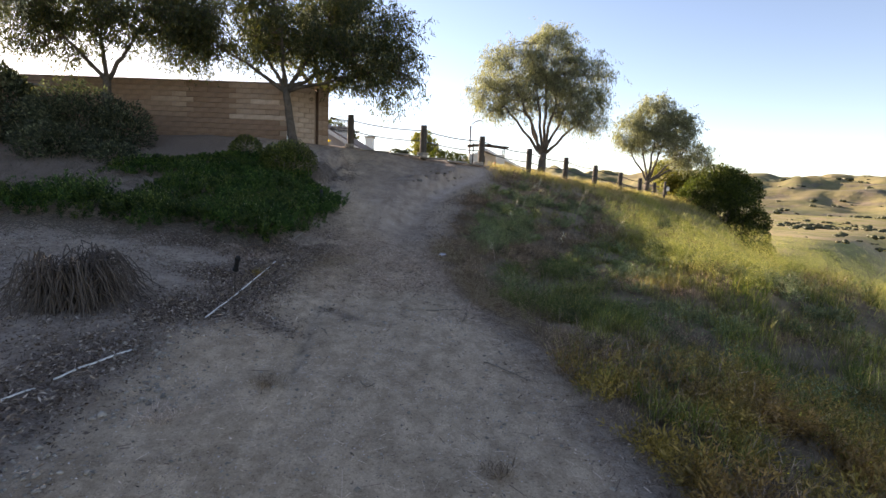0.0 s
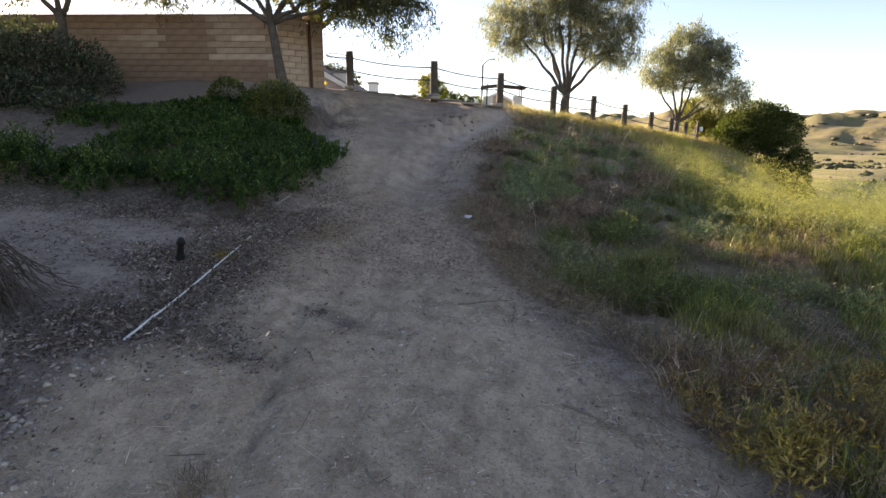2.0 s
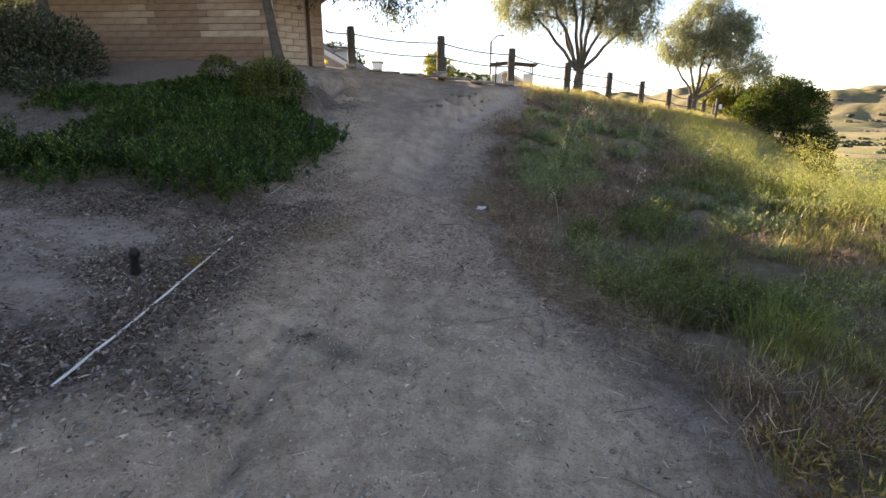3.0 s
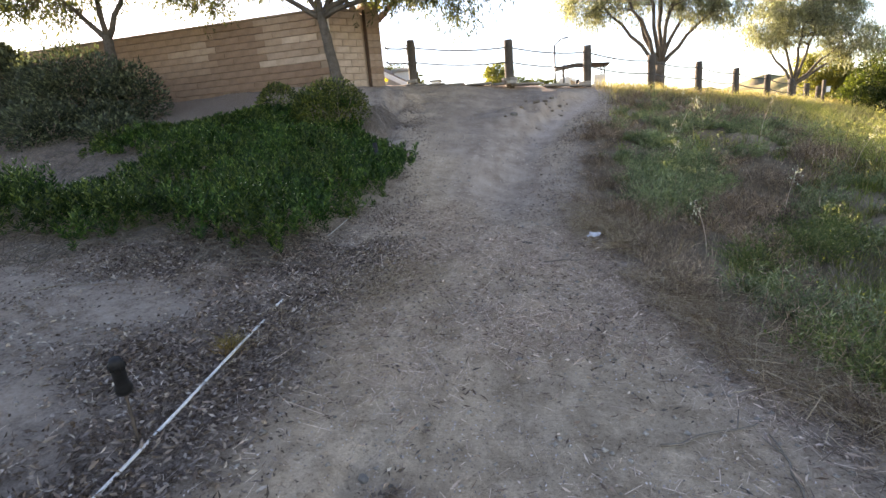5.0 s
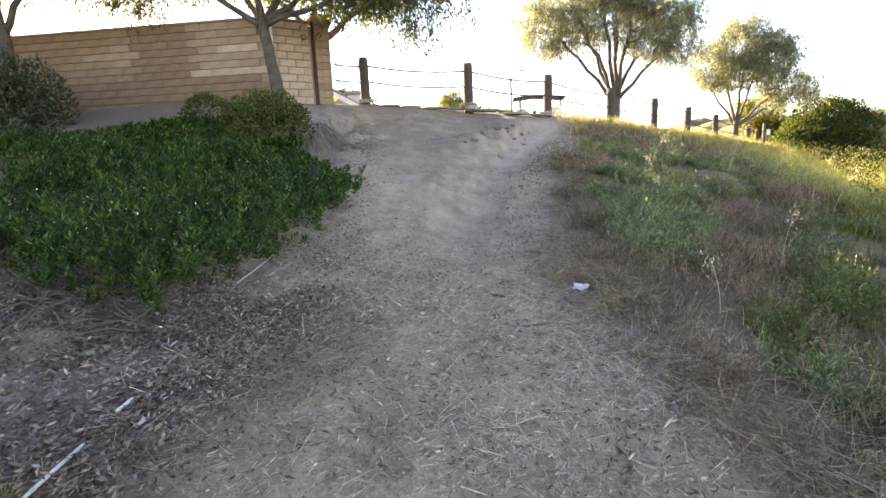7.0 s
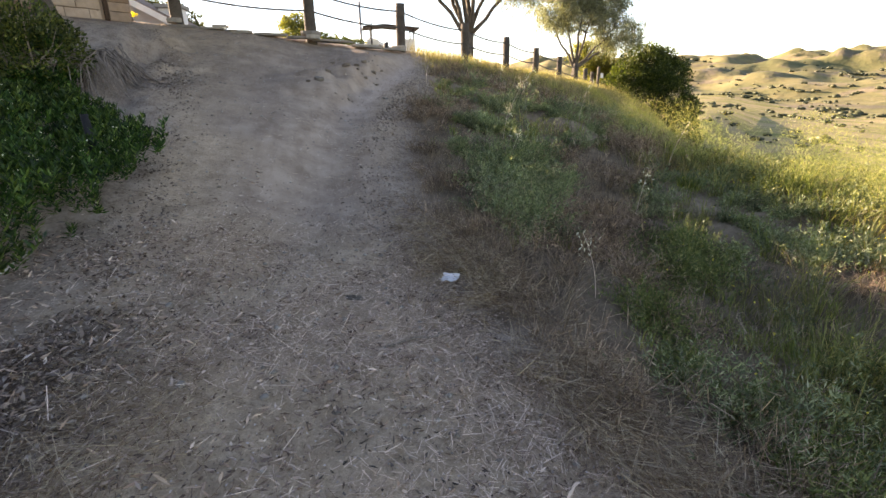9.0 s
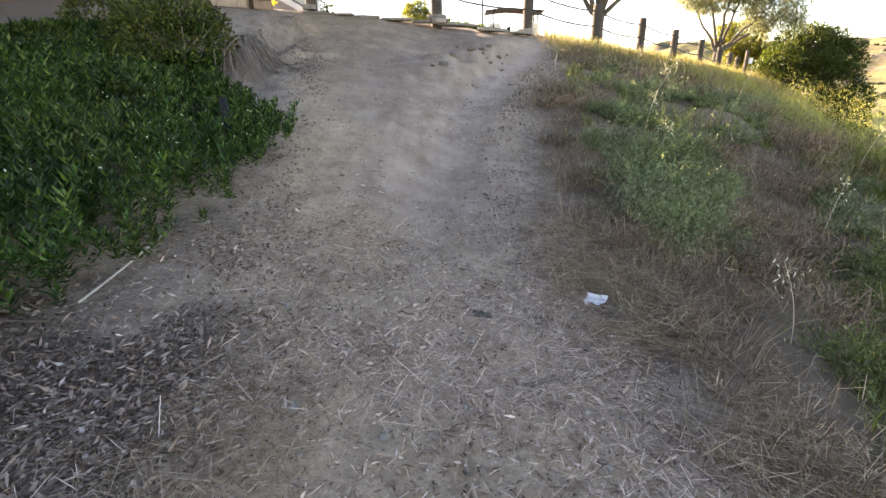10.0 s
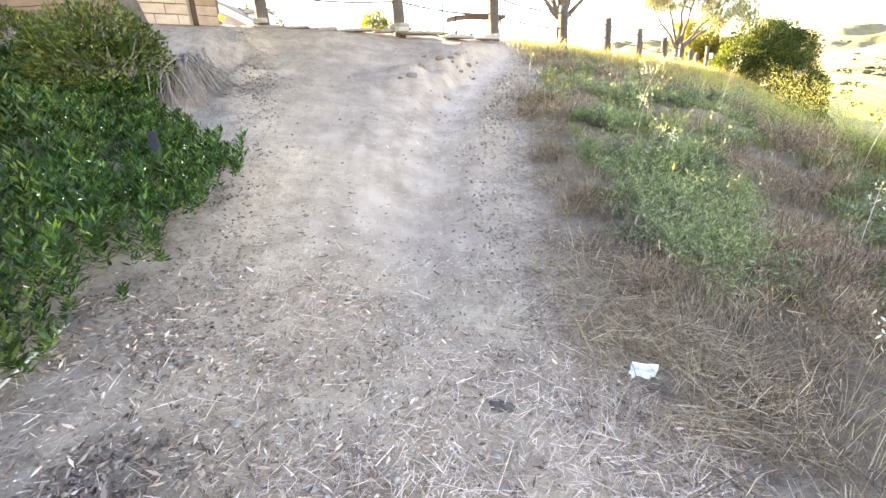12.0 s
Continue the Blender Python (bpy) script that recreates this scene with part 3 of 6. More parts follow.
def build_ground():
    xs, ys = graded(-5.5, 4.5, 0.07, 4500, 1.11), graded(0.5, 15.6, 0.07, 4500, 1.11)
    gx, gy = np.meshgrid(xs, ys)
    x, y = gx.ravel(), gy.ravel()
    v = np.stack([x, y, height(x, y)], 1)
    nx = len(xs)
    i = (np.arange(len(ys) - 1)[:, None] * nx + np.arange(nx - 1)).ravel()
    me = smooth(mesh_of("ground", v, np.stack([i, i + 1, i + nx + 1, i + nx], 1)))
    trail = on_trail(x, y)
    field = np.maximum(eased(x, trail_right(y) + 0.1, trail_right(y) + 0.7) * (1 - eased(y, brink(x) + 2, brink(x) + 4)), eased(np.hypot(x, y - 6), 16, 30))
    litter = np.clip(1.1 * litter_at(x, y) + 0.15 * (1 - eased(x, -1.5, -0.6)) * (1 - eased(y, 7.0, 8.2)), 0, 1)
    litter = np.clip(np.maximum(litter, (0.02 + 0.2 * lattice(x * 2.2, y * 2.2, 28)) * eased(y, 4.2, 5.4) * (1 - eased(y, 7.0, 8.2)) * trail), 0, 1)
    line = np.interp(y, (4, 7, 9, 11, 13, 14.2, 15.5), (-0.1, -0.45, -0.35, 0.0, 0.7, 1.15, 1.6))
    worn = np.exp(-(((x - line + 0.08 * lattice(x * 2, y * 2, 23)) / (0.26 + 0.02 * np.maximum(0, 9 - y))) ** 2)) * eased(y, 9.8, 12) * (1 - eased(y, 15.5, 16.5))
    # shade on the far left bank, put into the ground as chip colour
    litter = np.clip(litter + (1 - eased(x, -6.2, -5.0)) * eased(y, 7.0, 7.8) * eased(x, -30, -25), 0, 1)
    bank = eased(line - 0.5 - x + 0.25 * lattice(x * 2.5, y * 2.5, 24), 0, 0.45) * eased(y, 9.3, 10.8) * (1 - eased(y, 14.6, 15.6)) * (0.6 + 0.5 * lattice(x * 4, y * 4, 25))
    litter = np.clip(np.maximum(litter, 0.6 * bank), 0, 1)
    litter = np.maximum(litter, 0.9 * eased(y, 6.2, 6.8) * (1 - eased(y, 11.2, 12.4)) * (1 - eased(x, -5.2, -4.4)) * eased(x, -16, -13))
    cover = me.attributes.new("cover", "FLOAT_COLOR", "POINT")
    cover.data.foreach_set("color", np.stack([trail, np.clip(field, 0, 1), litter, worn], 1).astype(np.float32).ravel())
    lea = eased(np.hypot(x, y - 6), 11, 22)
    hollow = np.interp(y, (6.8, 9, 11, 13, 15.5), (-0.3, -0.45, -0.5, -0.4, 0.1))
    swept = np.exp(-(((x - hollow + 0.25 * lattice(x * 1.7, y * 1.7, 27)) / (0.62 + 0.13 * np.clip(y - 7, 0, 8))) ** 4)) * eased(y + 0.5 * lattice(x * 1.4, y * 1.4, 26), 6.8, 8.3) * (1 - eased(y, 15.5, 16.5))
    me.attributes.new("meadow", "FLOAT_COLOR", "POINT").data.foreach_set("color", np.stack([lea, swept, lea, lea * 0 + 1], 1).astype(np.float32).ravel())
    me.materials.append(MAT_GROUND)
    tagged(new("ground", me), "dusty grey-brown dirt path on a grassy hillside", "ground", kind="structure")


def hill_z(x, y):
    r = np.hypot(x, y)
    folds = 1 - np.abs(lattice(x / 170, y / 170, 31)) * 1.1 + 0.4 * lattice(x / 70, y / 70, 32) + 0.16 * lattice(x / 28, y / 28, 33)
    z = -30 + eased(r, 420, 1400) * 88 * (0.55 + 0.5 * folds) + eased(r, 1300, 2500) * 45 * (0.8 + 0.5 * lattice(x / 400, y / 400, 35))
    return z + 3 * lattice(x / 60, y / 60, 36) * eased(r, 350, 450)


def build_hills():
    az, far = np.radians(np.linspace(-25, 80, 330)), np.geomspace(330, 2600, 90)
    a, r = np.meshgrid(az, far)
    x, y = (r * np.sin(a)).ravel(), (r * np.cos(a)).ravel()
    n = len(az)
    i = (np.arange(len(far) - 1)[:, None] * n + np.arange(n - 1)).ravel()
    me = smooth(mesh_of("hills", np.stack([x, y, hill_z(x, y)], 1), np.stack([i, i + n, i + n + 1, i + 1], 1)))
    me.materials.append(MAT_HILL)
    tagged(new("backdrop", me), "dry golden-green rolling hills with dark scrub", "hills", kind="structure")
    # scrub in the valley and over the slopes, here and there in rows: rough domes of twenty faces
    rand = np.random.default_rng(41)
    bm = bmesh.new()
    bmesh.ops.create_icosphere(bm, subdivisions=1, radius=1.0)
    dome = np.array([v.co for v in bm.verts])
    tri = np.array([[v.index for v in f.verts] for f in bm.faces])
    bm.free()
    spots = [(rand.uniform(18, 70), 95 * 13.5 ** rand.uniform(0, 1) ** 0.8) for _ in range(3000)]
    spots += [(a, 340 + 0.4 * a + rand.normal(0, 7)) for a in rand.uniform(25, 50, 70)]
    heap = Heap()
    for a, d in spots:
        cx, cy = d * math.sin(radians(a)), d * math.cos(radians(a))
        patch = float(lattice(np.array([cx / 60]), np.array([cy / 60]), 42)[0] + 0.6 * lattice(np.array([cx / 22]), np.array([cy / 22]), 43)[0])
        if cx - 0.62 * cy < 8 or patch < 0.1 or rand.uniform(0, 1) > (d / 480) ** 1.9:
            continue
        size = rand.uniform(0.5, 1.3) ** 2 * (0.5 + d / 330)
        zz = max(h1(cx, cy), float(hill_z(np.array([cx]), np.array([cy]))[0]) if d > 330 else -99)
        for _ in range(3):
            off = rand.normal(0, 0.55, 3) * (1, 1, 0.15) * size
            shape = np.array((rand.uniform(0.7, 1.3), rand.uniform(0.7, 1.2), rand.uniform(0.4, 0.7))) * size * rand.uniform(0.6, 1.1)
            heap.add(dome * shape * rand.uniform(0.8, 1.2, (len(dome), 1)) + off + (cx, cy, zz + 0.3 * size), tri)
    tagged(hang("valley_scrub", heap.mesh("valley_scrub"), LEAF_SCRUB), "dark green scattered scrub on the valley floor", "scrub", kind="stuff")


build_ground()
build_hills()

# ---- garden wall, fence ----
WALL_Y, WALL_X, WALL_TOP = 13.62, -4.75, 3.8


def block_mesh(l, h, d, seed, name="block", ends=0.0):
    """A slumped block: its long edges rounded, its faces uneven. ends: rounding of the upright edges."""
    rand = random.Random(seed)
    bm = bmesh.new()
    bmesh.ops.create_cube(bm, size=1, matrix=Matrix.Diagonal((l, d, h, 1)))
    along = [e for e in bm.edges if abs(e.verts[0].co.x - e.verts[1].co.x) > l / 2]
    bmesh.ops.subdivide_edges(bm, edges=along, cuts=3)
    for v in bm.verts:
        v.co += Vector((0, rand.uniform(-0.004, 0.004), rand.uniform(-0.004, 0.004)))
    long = [e for e in bm.edges if abs(e.verts[0].co.x - e.verts[1].co.x) > l / 10 and abs(abs(e.verts[0].co.z) - h / 2) < 0.01 and abs(abs(e.verts[0].co.y) - d / 2) < 0.01]
    bmesh.ops.bevel(bm, geom=long, offset=0.012, segments=2, affect="EDGES", profile=0.6)
    if ends:
        up = [e for e in bm.edges if abs(e.verts[0].co.z - e.verts[1].co.z) > h / 2]
        bmesh.ops.bevel(bm, geom=up, offset=ends, segments=1, affect="EDGES")
    me = bpy.data.meshes.new(name)
    bm.to_mesh(me)
    bm.free()
    return me


def build_wall():
    rand = random.Random(3)
    long, base = 14.0, 1.6
    wall = thing("wall_south", "tan concrete block garden wall with patched courses", "wall", (WALL_X, WALL_Y, 0), kind="structure")
    part("mortar", box((long, 0.15, WALL_TOP - base - 0.02), (-long / 2, 0.1, (WALL_TOP + base) / 2 - 0.01)), MAT_MORTAR, wall)
    part("cap", box((long + 0.05, 0.23, 0.05), (-long / 2, 0.1, WALL_TOP + 0.015), 0.012), MAT_MORTAR, wall)
    tall, wide = 0.158, 0.46
    tones = (("tan", MAT_BLOCK), ("dark", MAT_BLOCK_DARK), ("soft", MAT_BLOCK_SOFT), ("pale", MAT_BLOCK_PALE))
    full = {m: [block_mesh(wide - 0.003, tall - 0.009, 0.2, s) for s in range(4)] for m, _ in tones}
    for m, mat in tones:
        for me in full[m]:
            me.materials.append(mat)
    rest = bmesh.new()
    for row in range(int((WALL_TOP - base) / tall)):
        z = WALL_TOP - 0.01 - tall * (row + 0.5)
        for n in range(31):
            x = -wide * (n + 0.5 + 0.5 * (row % 2))
            if x < -long + wide:
                continue
            if n > 21:
                box((wide - 0.003, 0.2, tall - 0.009), (x, 0.09, z), bm=rest)
                continue
            # a pale patched stretch by the corner, a darker repaint beside it and below, worn courses further on
            if row < 7 and x > -1.75:
                tone = "pale" if row == 6 or (row == 3 and x > -1.2) else "soft"
            elif row >= 7 or x > -3.0:
                tone = "dark"
            else:
                tone = "soft" if row in (2, 3, 4) and x > -4.4 and rand.random() < 0.7 else "tan"
            ob = hang("block", rand.choice(full[tone]), None, wall)
            ob.location = (x, 0.09 + rand.uniform(-0.004, 0.004), z)
    part("far_block", rest, MAT_BLOCK, wall)["kind"] = "stuff"
    # the return runs back at a slant to the pilaster
    slant = Matrix.Translation((WALL_X, WALL_Y, 0)) @ Matrix.Rotation(radians(40), 4, "Z")
    deep = 0.98
    ret = thing("wall_east", "pale tan concrete block return of the garden wall", "wall", kind="structure")
    ret.matrix_world = slant
    part("mortar", box((deep, 0.14, WALL_TOP - base - 0.06), (deep / 2, 0.11, (WALL_TOP + base) / 2 - 0.03)), MAT_MORTAR, ret)
    part("cap", box((deep, 0.23, 0.05), (deep / 2 + 0.06, 0.1, WALL_TOP + 0.018), 0.012), MAT_MORTAR, ret)
    part("corner_strip", box((0.1, 0.03, 2.0), (0.055, -0.018, WALL_TOP - 1.02), 0.006), MAT_WHITE, ret, "whitewashed corner strip")
    tall, wide = 0.158, 0.36
    pale = [block_mesh(wide - 0.01, tall - 0.01, 0.2, 20 + s, ends=0.008) for s in range(3)]
    half = block_mesh(wide / 2 - 0.01, tall - 0.01, 0.2, 30, ends=0.008)
    for me in pale + [half]:
        me.materials.append(MAT_BLOCK_PALE)
    for row in range(13):
        z = WALL_TOP - 0.012 - tall * (row + 0.5)
        at = 0.02
        while at < deep - 0.1:
            w = wide / 2 if (row % 2 and at < 0.1) or at + wide > deep + 0.02 else wide
            ob = hang("block", half if w < wide else rand.choice(pale), None, ret)
            ob.location = (at + w / 2, 0.1 + rand.uniform(-0.004, 0.004), z)
            at += w
    pil = thing("pilaster", "tan block pilaster with a wider cap at the wall's end", "pilaster", kind="structure")
    pil.matrix_world = slant @ Matrix.Translation((deep + 0.22, 0.12, 0))
    part("rusted_flashing", box((0.06, 0.05, 2.1), (-0.2, -0.12, WALL_TOP - 1.02)), MAT_STEEL_RUST, pil, "rust-brown steel strip")
    for row in range(14):
        me = block_mesh(0.34, 0.15, 0.36, 60 + row)
        me.materials.append(MAT_BLOCK_SOFT if row % 3 else MAT_BLOCK)
        ob = hang("block", me, None, pil)
        ob.location = (0.0, 0, WALL_TOP + 0.1 - 0.155 * (row + 0.5))
    part("cap", box((0.46, 0.48, 0.1), (0, 0, WALL_TOP + 0.155), 0.02), MAT_BLOCK_SOFT, pil)


POSTS = ((-2.97, 14.7), (-0.55, 15.1), (1.49, 16.6), (3.45, 18.0), (5.33, 20.0), (7.15, 22.0), (9.0, 24.0), (10.73, 26.0), (12.5, 28.5), (14.2, 31.0))
POST_TOP = (3.09, 2.89, 2.76, 2.5, 2.36, 2.19, 2.0, 1.82, 1.7, 1.6)


def build_fence():
    fence = thing("cable_fence", "low fence of dark timber posts joined by slack steel cables", "fence")
    rand = np.random.default_rng(12)
    tops = []
    for (x, y), top in zip(POSTS, POST_TOP):
        z0 = h1(x, y) - 0.15
        k = np.linspace(0, 1, 9)
        lean = rand.uniform(-0.012, 0.012, 2)
        p = np.stack([x + lean[0] * k, y + lean[1] * k, z0 + (top - z0) * k], 1)
        r = 0.112 + 0.004 * rand.uniform(-1, 1, 9)
        r[-1] *= 0.93
        v, f = tube_arrays(p, r, 14)
        v[:-2] += rand.normal(0, 0.0022, v[:-2].shape)
        hang("post", mesh_of("post", v, f), MAT_POST, fence)
        tops.append((x, y, top))
    for low in (0.17, 0.52):
        ends = [(WALL_X + 1.12, WALL_Y + 0.95, tops[0][2] + 0.05)] + tops
        for a, b in zip(ends, ends[1:]):
            a, b = np.array(a) - (0, 0, low), np.array(b) - (0, 0, low)
            k = np.linspace(0, 1, 13)[:, None]
            p = a + (b - a) * k
            p[:, 2] -= 0.30 * (k * (1 - k))[:, 0] * min(1.6, np.linalg.norm(b - a)) / 1.6
            tube("cable", p, 0.019, MAT_CABLE, fence, sides=5)
        # eye of the cable at the pilaster
        a = np.array(ends[0]) - (0, 0, low)
        k = np.linspace(0, 2 * np.pi, 17)
        d = (np.array(ends[1]) - (0, 0, low) - a)
        d = d / np.linalg.norm(d)
        p = a + d * 0.34 + np.outer(np.cos(k) * 0.33, d) + np.outer(np.sin(k) * 0.075, (0, 0.2, 1))
        tube("cable_eye", p, 0.011, MAT_CABLE, fence, sides=5)


def slab(size, seed, name="slab"):
    """A flat stone with a broken outline."""
    rand = random.Random(seed)
    bm = bmesh.new()
    n = 9
    ring = [(math.cos(2 * math.pi * i / n) * size[0] / 2 * rand.uniform(0.8, 1.1), math.sin(2 * math.pi * i / n) * size[1] / 2 * rand.uniform(0.75, 1.1)) for i in range(n)]
    low = [bm.verts.new((x * 0.94, y * 0.94, -size[2] / 2)) for x, y in ring]
    mid = [bm.verts.new((x, y, rand.uniform(-0.1, 0.15) * size[2])) for x, y in ring]
    top = [bm.verts.new((x * 0.93, y * 0.93, size[2] / 2 * rand.uniform(0.8, 1.1))) for x, y in ring]
    for a, b in ((low, mid), (mid, top)):
        for i in range(n):
            bm.faces.new((a[i], a[(i + 1) % n], b[(i + 1) % n], b[i]))
    bm.faces.new(top), bm.faces.new(low[::-1])
    me = bpy.data.meshes.new(name)
    bm.to_mesh(me)
    bm.free()
    me.materials.append(MAT_STONE)
    return me


def build_edging():
    """Flat stones and boards along the brink, between the wall and the third post."""
    rand = random.Random(8)
    line = [(-3.75, 14.55), (-2.97, 14.5), (-0.55, 14.85), (0.6, 15.55), (1.49, 16.25)]
    at = 0.0
    lens = [math.dist(a, b) for a, b in zip(line, line[1:])]
    while at < sum(lens) - 0.3:
        w = rand.uniform(0.45, 1.05)
        s, i = at + w / 2, 0
        while i < len(lens) - 1 and s > lens[i]:
            s -= lens[i]
            i += 1
        (ax, ay), (bx, by) = line[i], line[i + 1]
        k = min(1, s / lens[i])
        x, y = ax + (bx - ax) * k, ay + (by - ay) * k
        turn = math.atan2(by - ay, bx - ax) + rand.uniform(-0.05, 0.05)
        thick = rand.uniform(0.04, 0.06)
        zz = np.interp(x, (-3.75, -2.97, -0.55, 1.49), (2.03, 2.02, 1.84, 1.7))
        ob = hang("edging_stone", slab((w * 1.04, rand.uniform(0.26, 0.34), thick), rand.random()), None)
        ob.matrix_basis = Matrix.Translation((x, y, zz - 0.02 + rand.uniform(-0.012, 0.012))) @ Matrix.Rotation(turn, 4, "Z") @ Matrix.Rotation(rand.uniform(-0.03, 0.03), 4, "X")
        tagged(ob, "flat grey edging stone at the brink of the dirt face", "stone", "edging stones")
        at += w * 0.97
    for n, (x, y, sx, sy, dz) in enumerate(((-0.55, 14.86, 0.5, 0.34, 0.02), (-0.5, 14.8, 0.36, 0.28, -0.05), (-2.95, 14.45, 0.36, 0.3, 0.0), (1.4, 16.3, 0.36, 0.28, 0.0))):
        ob = hang("cap_stone", slab((sx, sy, 0.08), 100 + n), None)
        ob.matrix_basis = Matrix.Translation((x, y, np.interp(x, (-3.75, -2.97, -0.55, 1.49), (2.03, 2.02, 1.84, 1.7)) + 0.06 + dz)) @ Matrix.Rotation(n * 0.9, 4, "Z")
        tagged(ob, "broad flat stone at the foot of a fence post", "stone", "stones at the posts")


build_wall()
build_fence()
build_edging()

# ---- trees and shrubs ----
def wander(a, b, rand, steps=7, sway=0.1, rise=0.0):
    """A limb's line from a to b."""
    a, b = np.asarray(a, float), np.asarray(b, float)
    k = np.linspace(0, 1, steps)[:, None]
    p = a + (b - a) * k
    p[:, 2] += (rise * np.linalg.norm(b - a) * k * (1 - k))[:, 0]
    off = rand.normal(0, sway * np.linalg.norm(b - a) / 3, (steps, 3))
    off[0] = off[-1] = 0
    return p + off


def build_tree(name, label, base, fork, thick, limbs, blobs, clusters, strands, per, leaf, leaf_mat, bark, seed, droop=0.8, group="", scar=False, slim=0.56):
    """limbs: ends of the main limbs, from the fork. blobs: centre and half sizes of the crown's masses. All places relative to the base."""
    rand = np.random.default_rng(seed)
    root = np.array([base[0], base[1], h1(base[0], base[1]) if len(base) < 3 else base[2]])
    tree = thing(name, label, "tree", root, group)
    fork = np.array(fork, float)
    line = wander((0, 0, -0.15), fork, rand, 8, 0.018)
    r = np.linspace(thick * 1.15, thick * 0.8, 8)
    r[0] *= 1.45
    r[1] *= 1.1
    v, f = tube_arrays(line, r, 12)
    v[:-2] += rand.normal(0, thick * 0.035, v[:-2].shape)
    hang("trunk", smooth(mesh_of("trunk", v, f)), bark, tree)
    if scar:
        sp, k = line[2:7] + (0.02, -0.045, 0), np.array((0.25, 0.7, 0.8, 0.6, 0.2)) * thick
        hang("bark_scar", smooth(mesh_of("bark_scar", *tube_arrays(sp, k * 1.05, 9))), MAT_DEAD, tree, "dark torn bark scar")
    spine = []
    for end in limbs:
        p = wander(fork - (0, 0, 0.12), end, rand, 9, 0.03, 0.05)
        rr = np.linspace(thick * slim, thick * 0.12, 9)
        v, f = tube_arrays(p, rr, 8)
        hang("limb", smooth(mesh_of("limb", v, f)), bark, tree)
        spine += [(q, s) for q, s in zip(p[2:], rr[2:])]
    sp, sr = np.array([q for q, _ in spine]), np.array([s for _, s in spine])
    vol = np.array([np.prod(b[3:]) ** 0.75 for b in blobs])
    pick = rand.choice(len(blobs), clusters, p=vol / vol.sum())
    d = unit(rand.normal(size=(clusters, 3))) * rand.uniform(0.35, 1.0, (clusters, 1)) ** 0.5
    b = np.array(blobs)[pick]
    hubs = b[:, :3] + d * b[:, 3:]
    twigs, places, ways = Heap(), [], []
    for h in hubs:
        i = np.argmin(np.linalg.norm((sp - h) * (1, 1, 1.3), axis=1))
        p = wander(sp[i], h, rand, 6, 0.16, 0.25)
        twigs.add(*tube_arrays(p, np.linspace(min(sr[i] * 0.6, thick * 0.14), 0.008, 6), 5, cap=False))
        for _ in range(strands):
            out = rand.normal(0, 0.33, 3) * (1, 1, 0.6)
            drop = rand.uniform(0.15, 0.75) * droop
            k = np.sort(rand.uniform(0, 1, per))[:, None]
            s = h + out * (0.3 + 0.7 * k) + np.outer((k * (1 - 0.15 * k))[:, 0], (0, 0, -drop)) + (0, 0, 0.2)
            places.append(s + rand.normal(0, 0.045, s.shape))
            ways.append(rand.normal(0, 0.55, s.shape) + out * 0.5 + (0, 0, -droop * 0.9))
    hang("branch_work", twigs.mesh("branch_work"), bark, tree)["kind"] = "stuff"
    v, f = leaves(np.concatenate(places), np.concatenate(ways), leaf[0], leaf[1], rand)
    hang("crown", mesh_of("crown", v, f), leaf_mat, tree)
    return tree


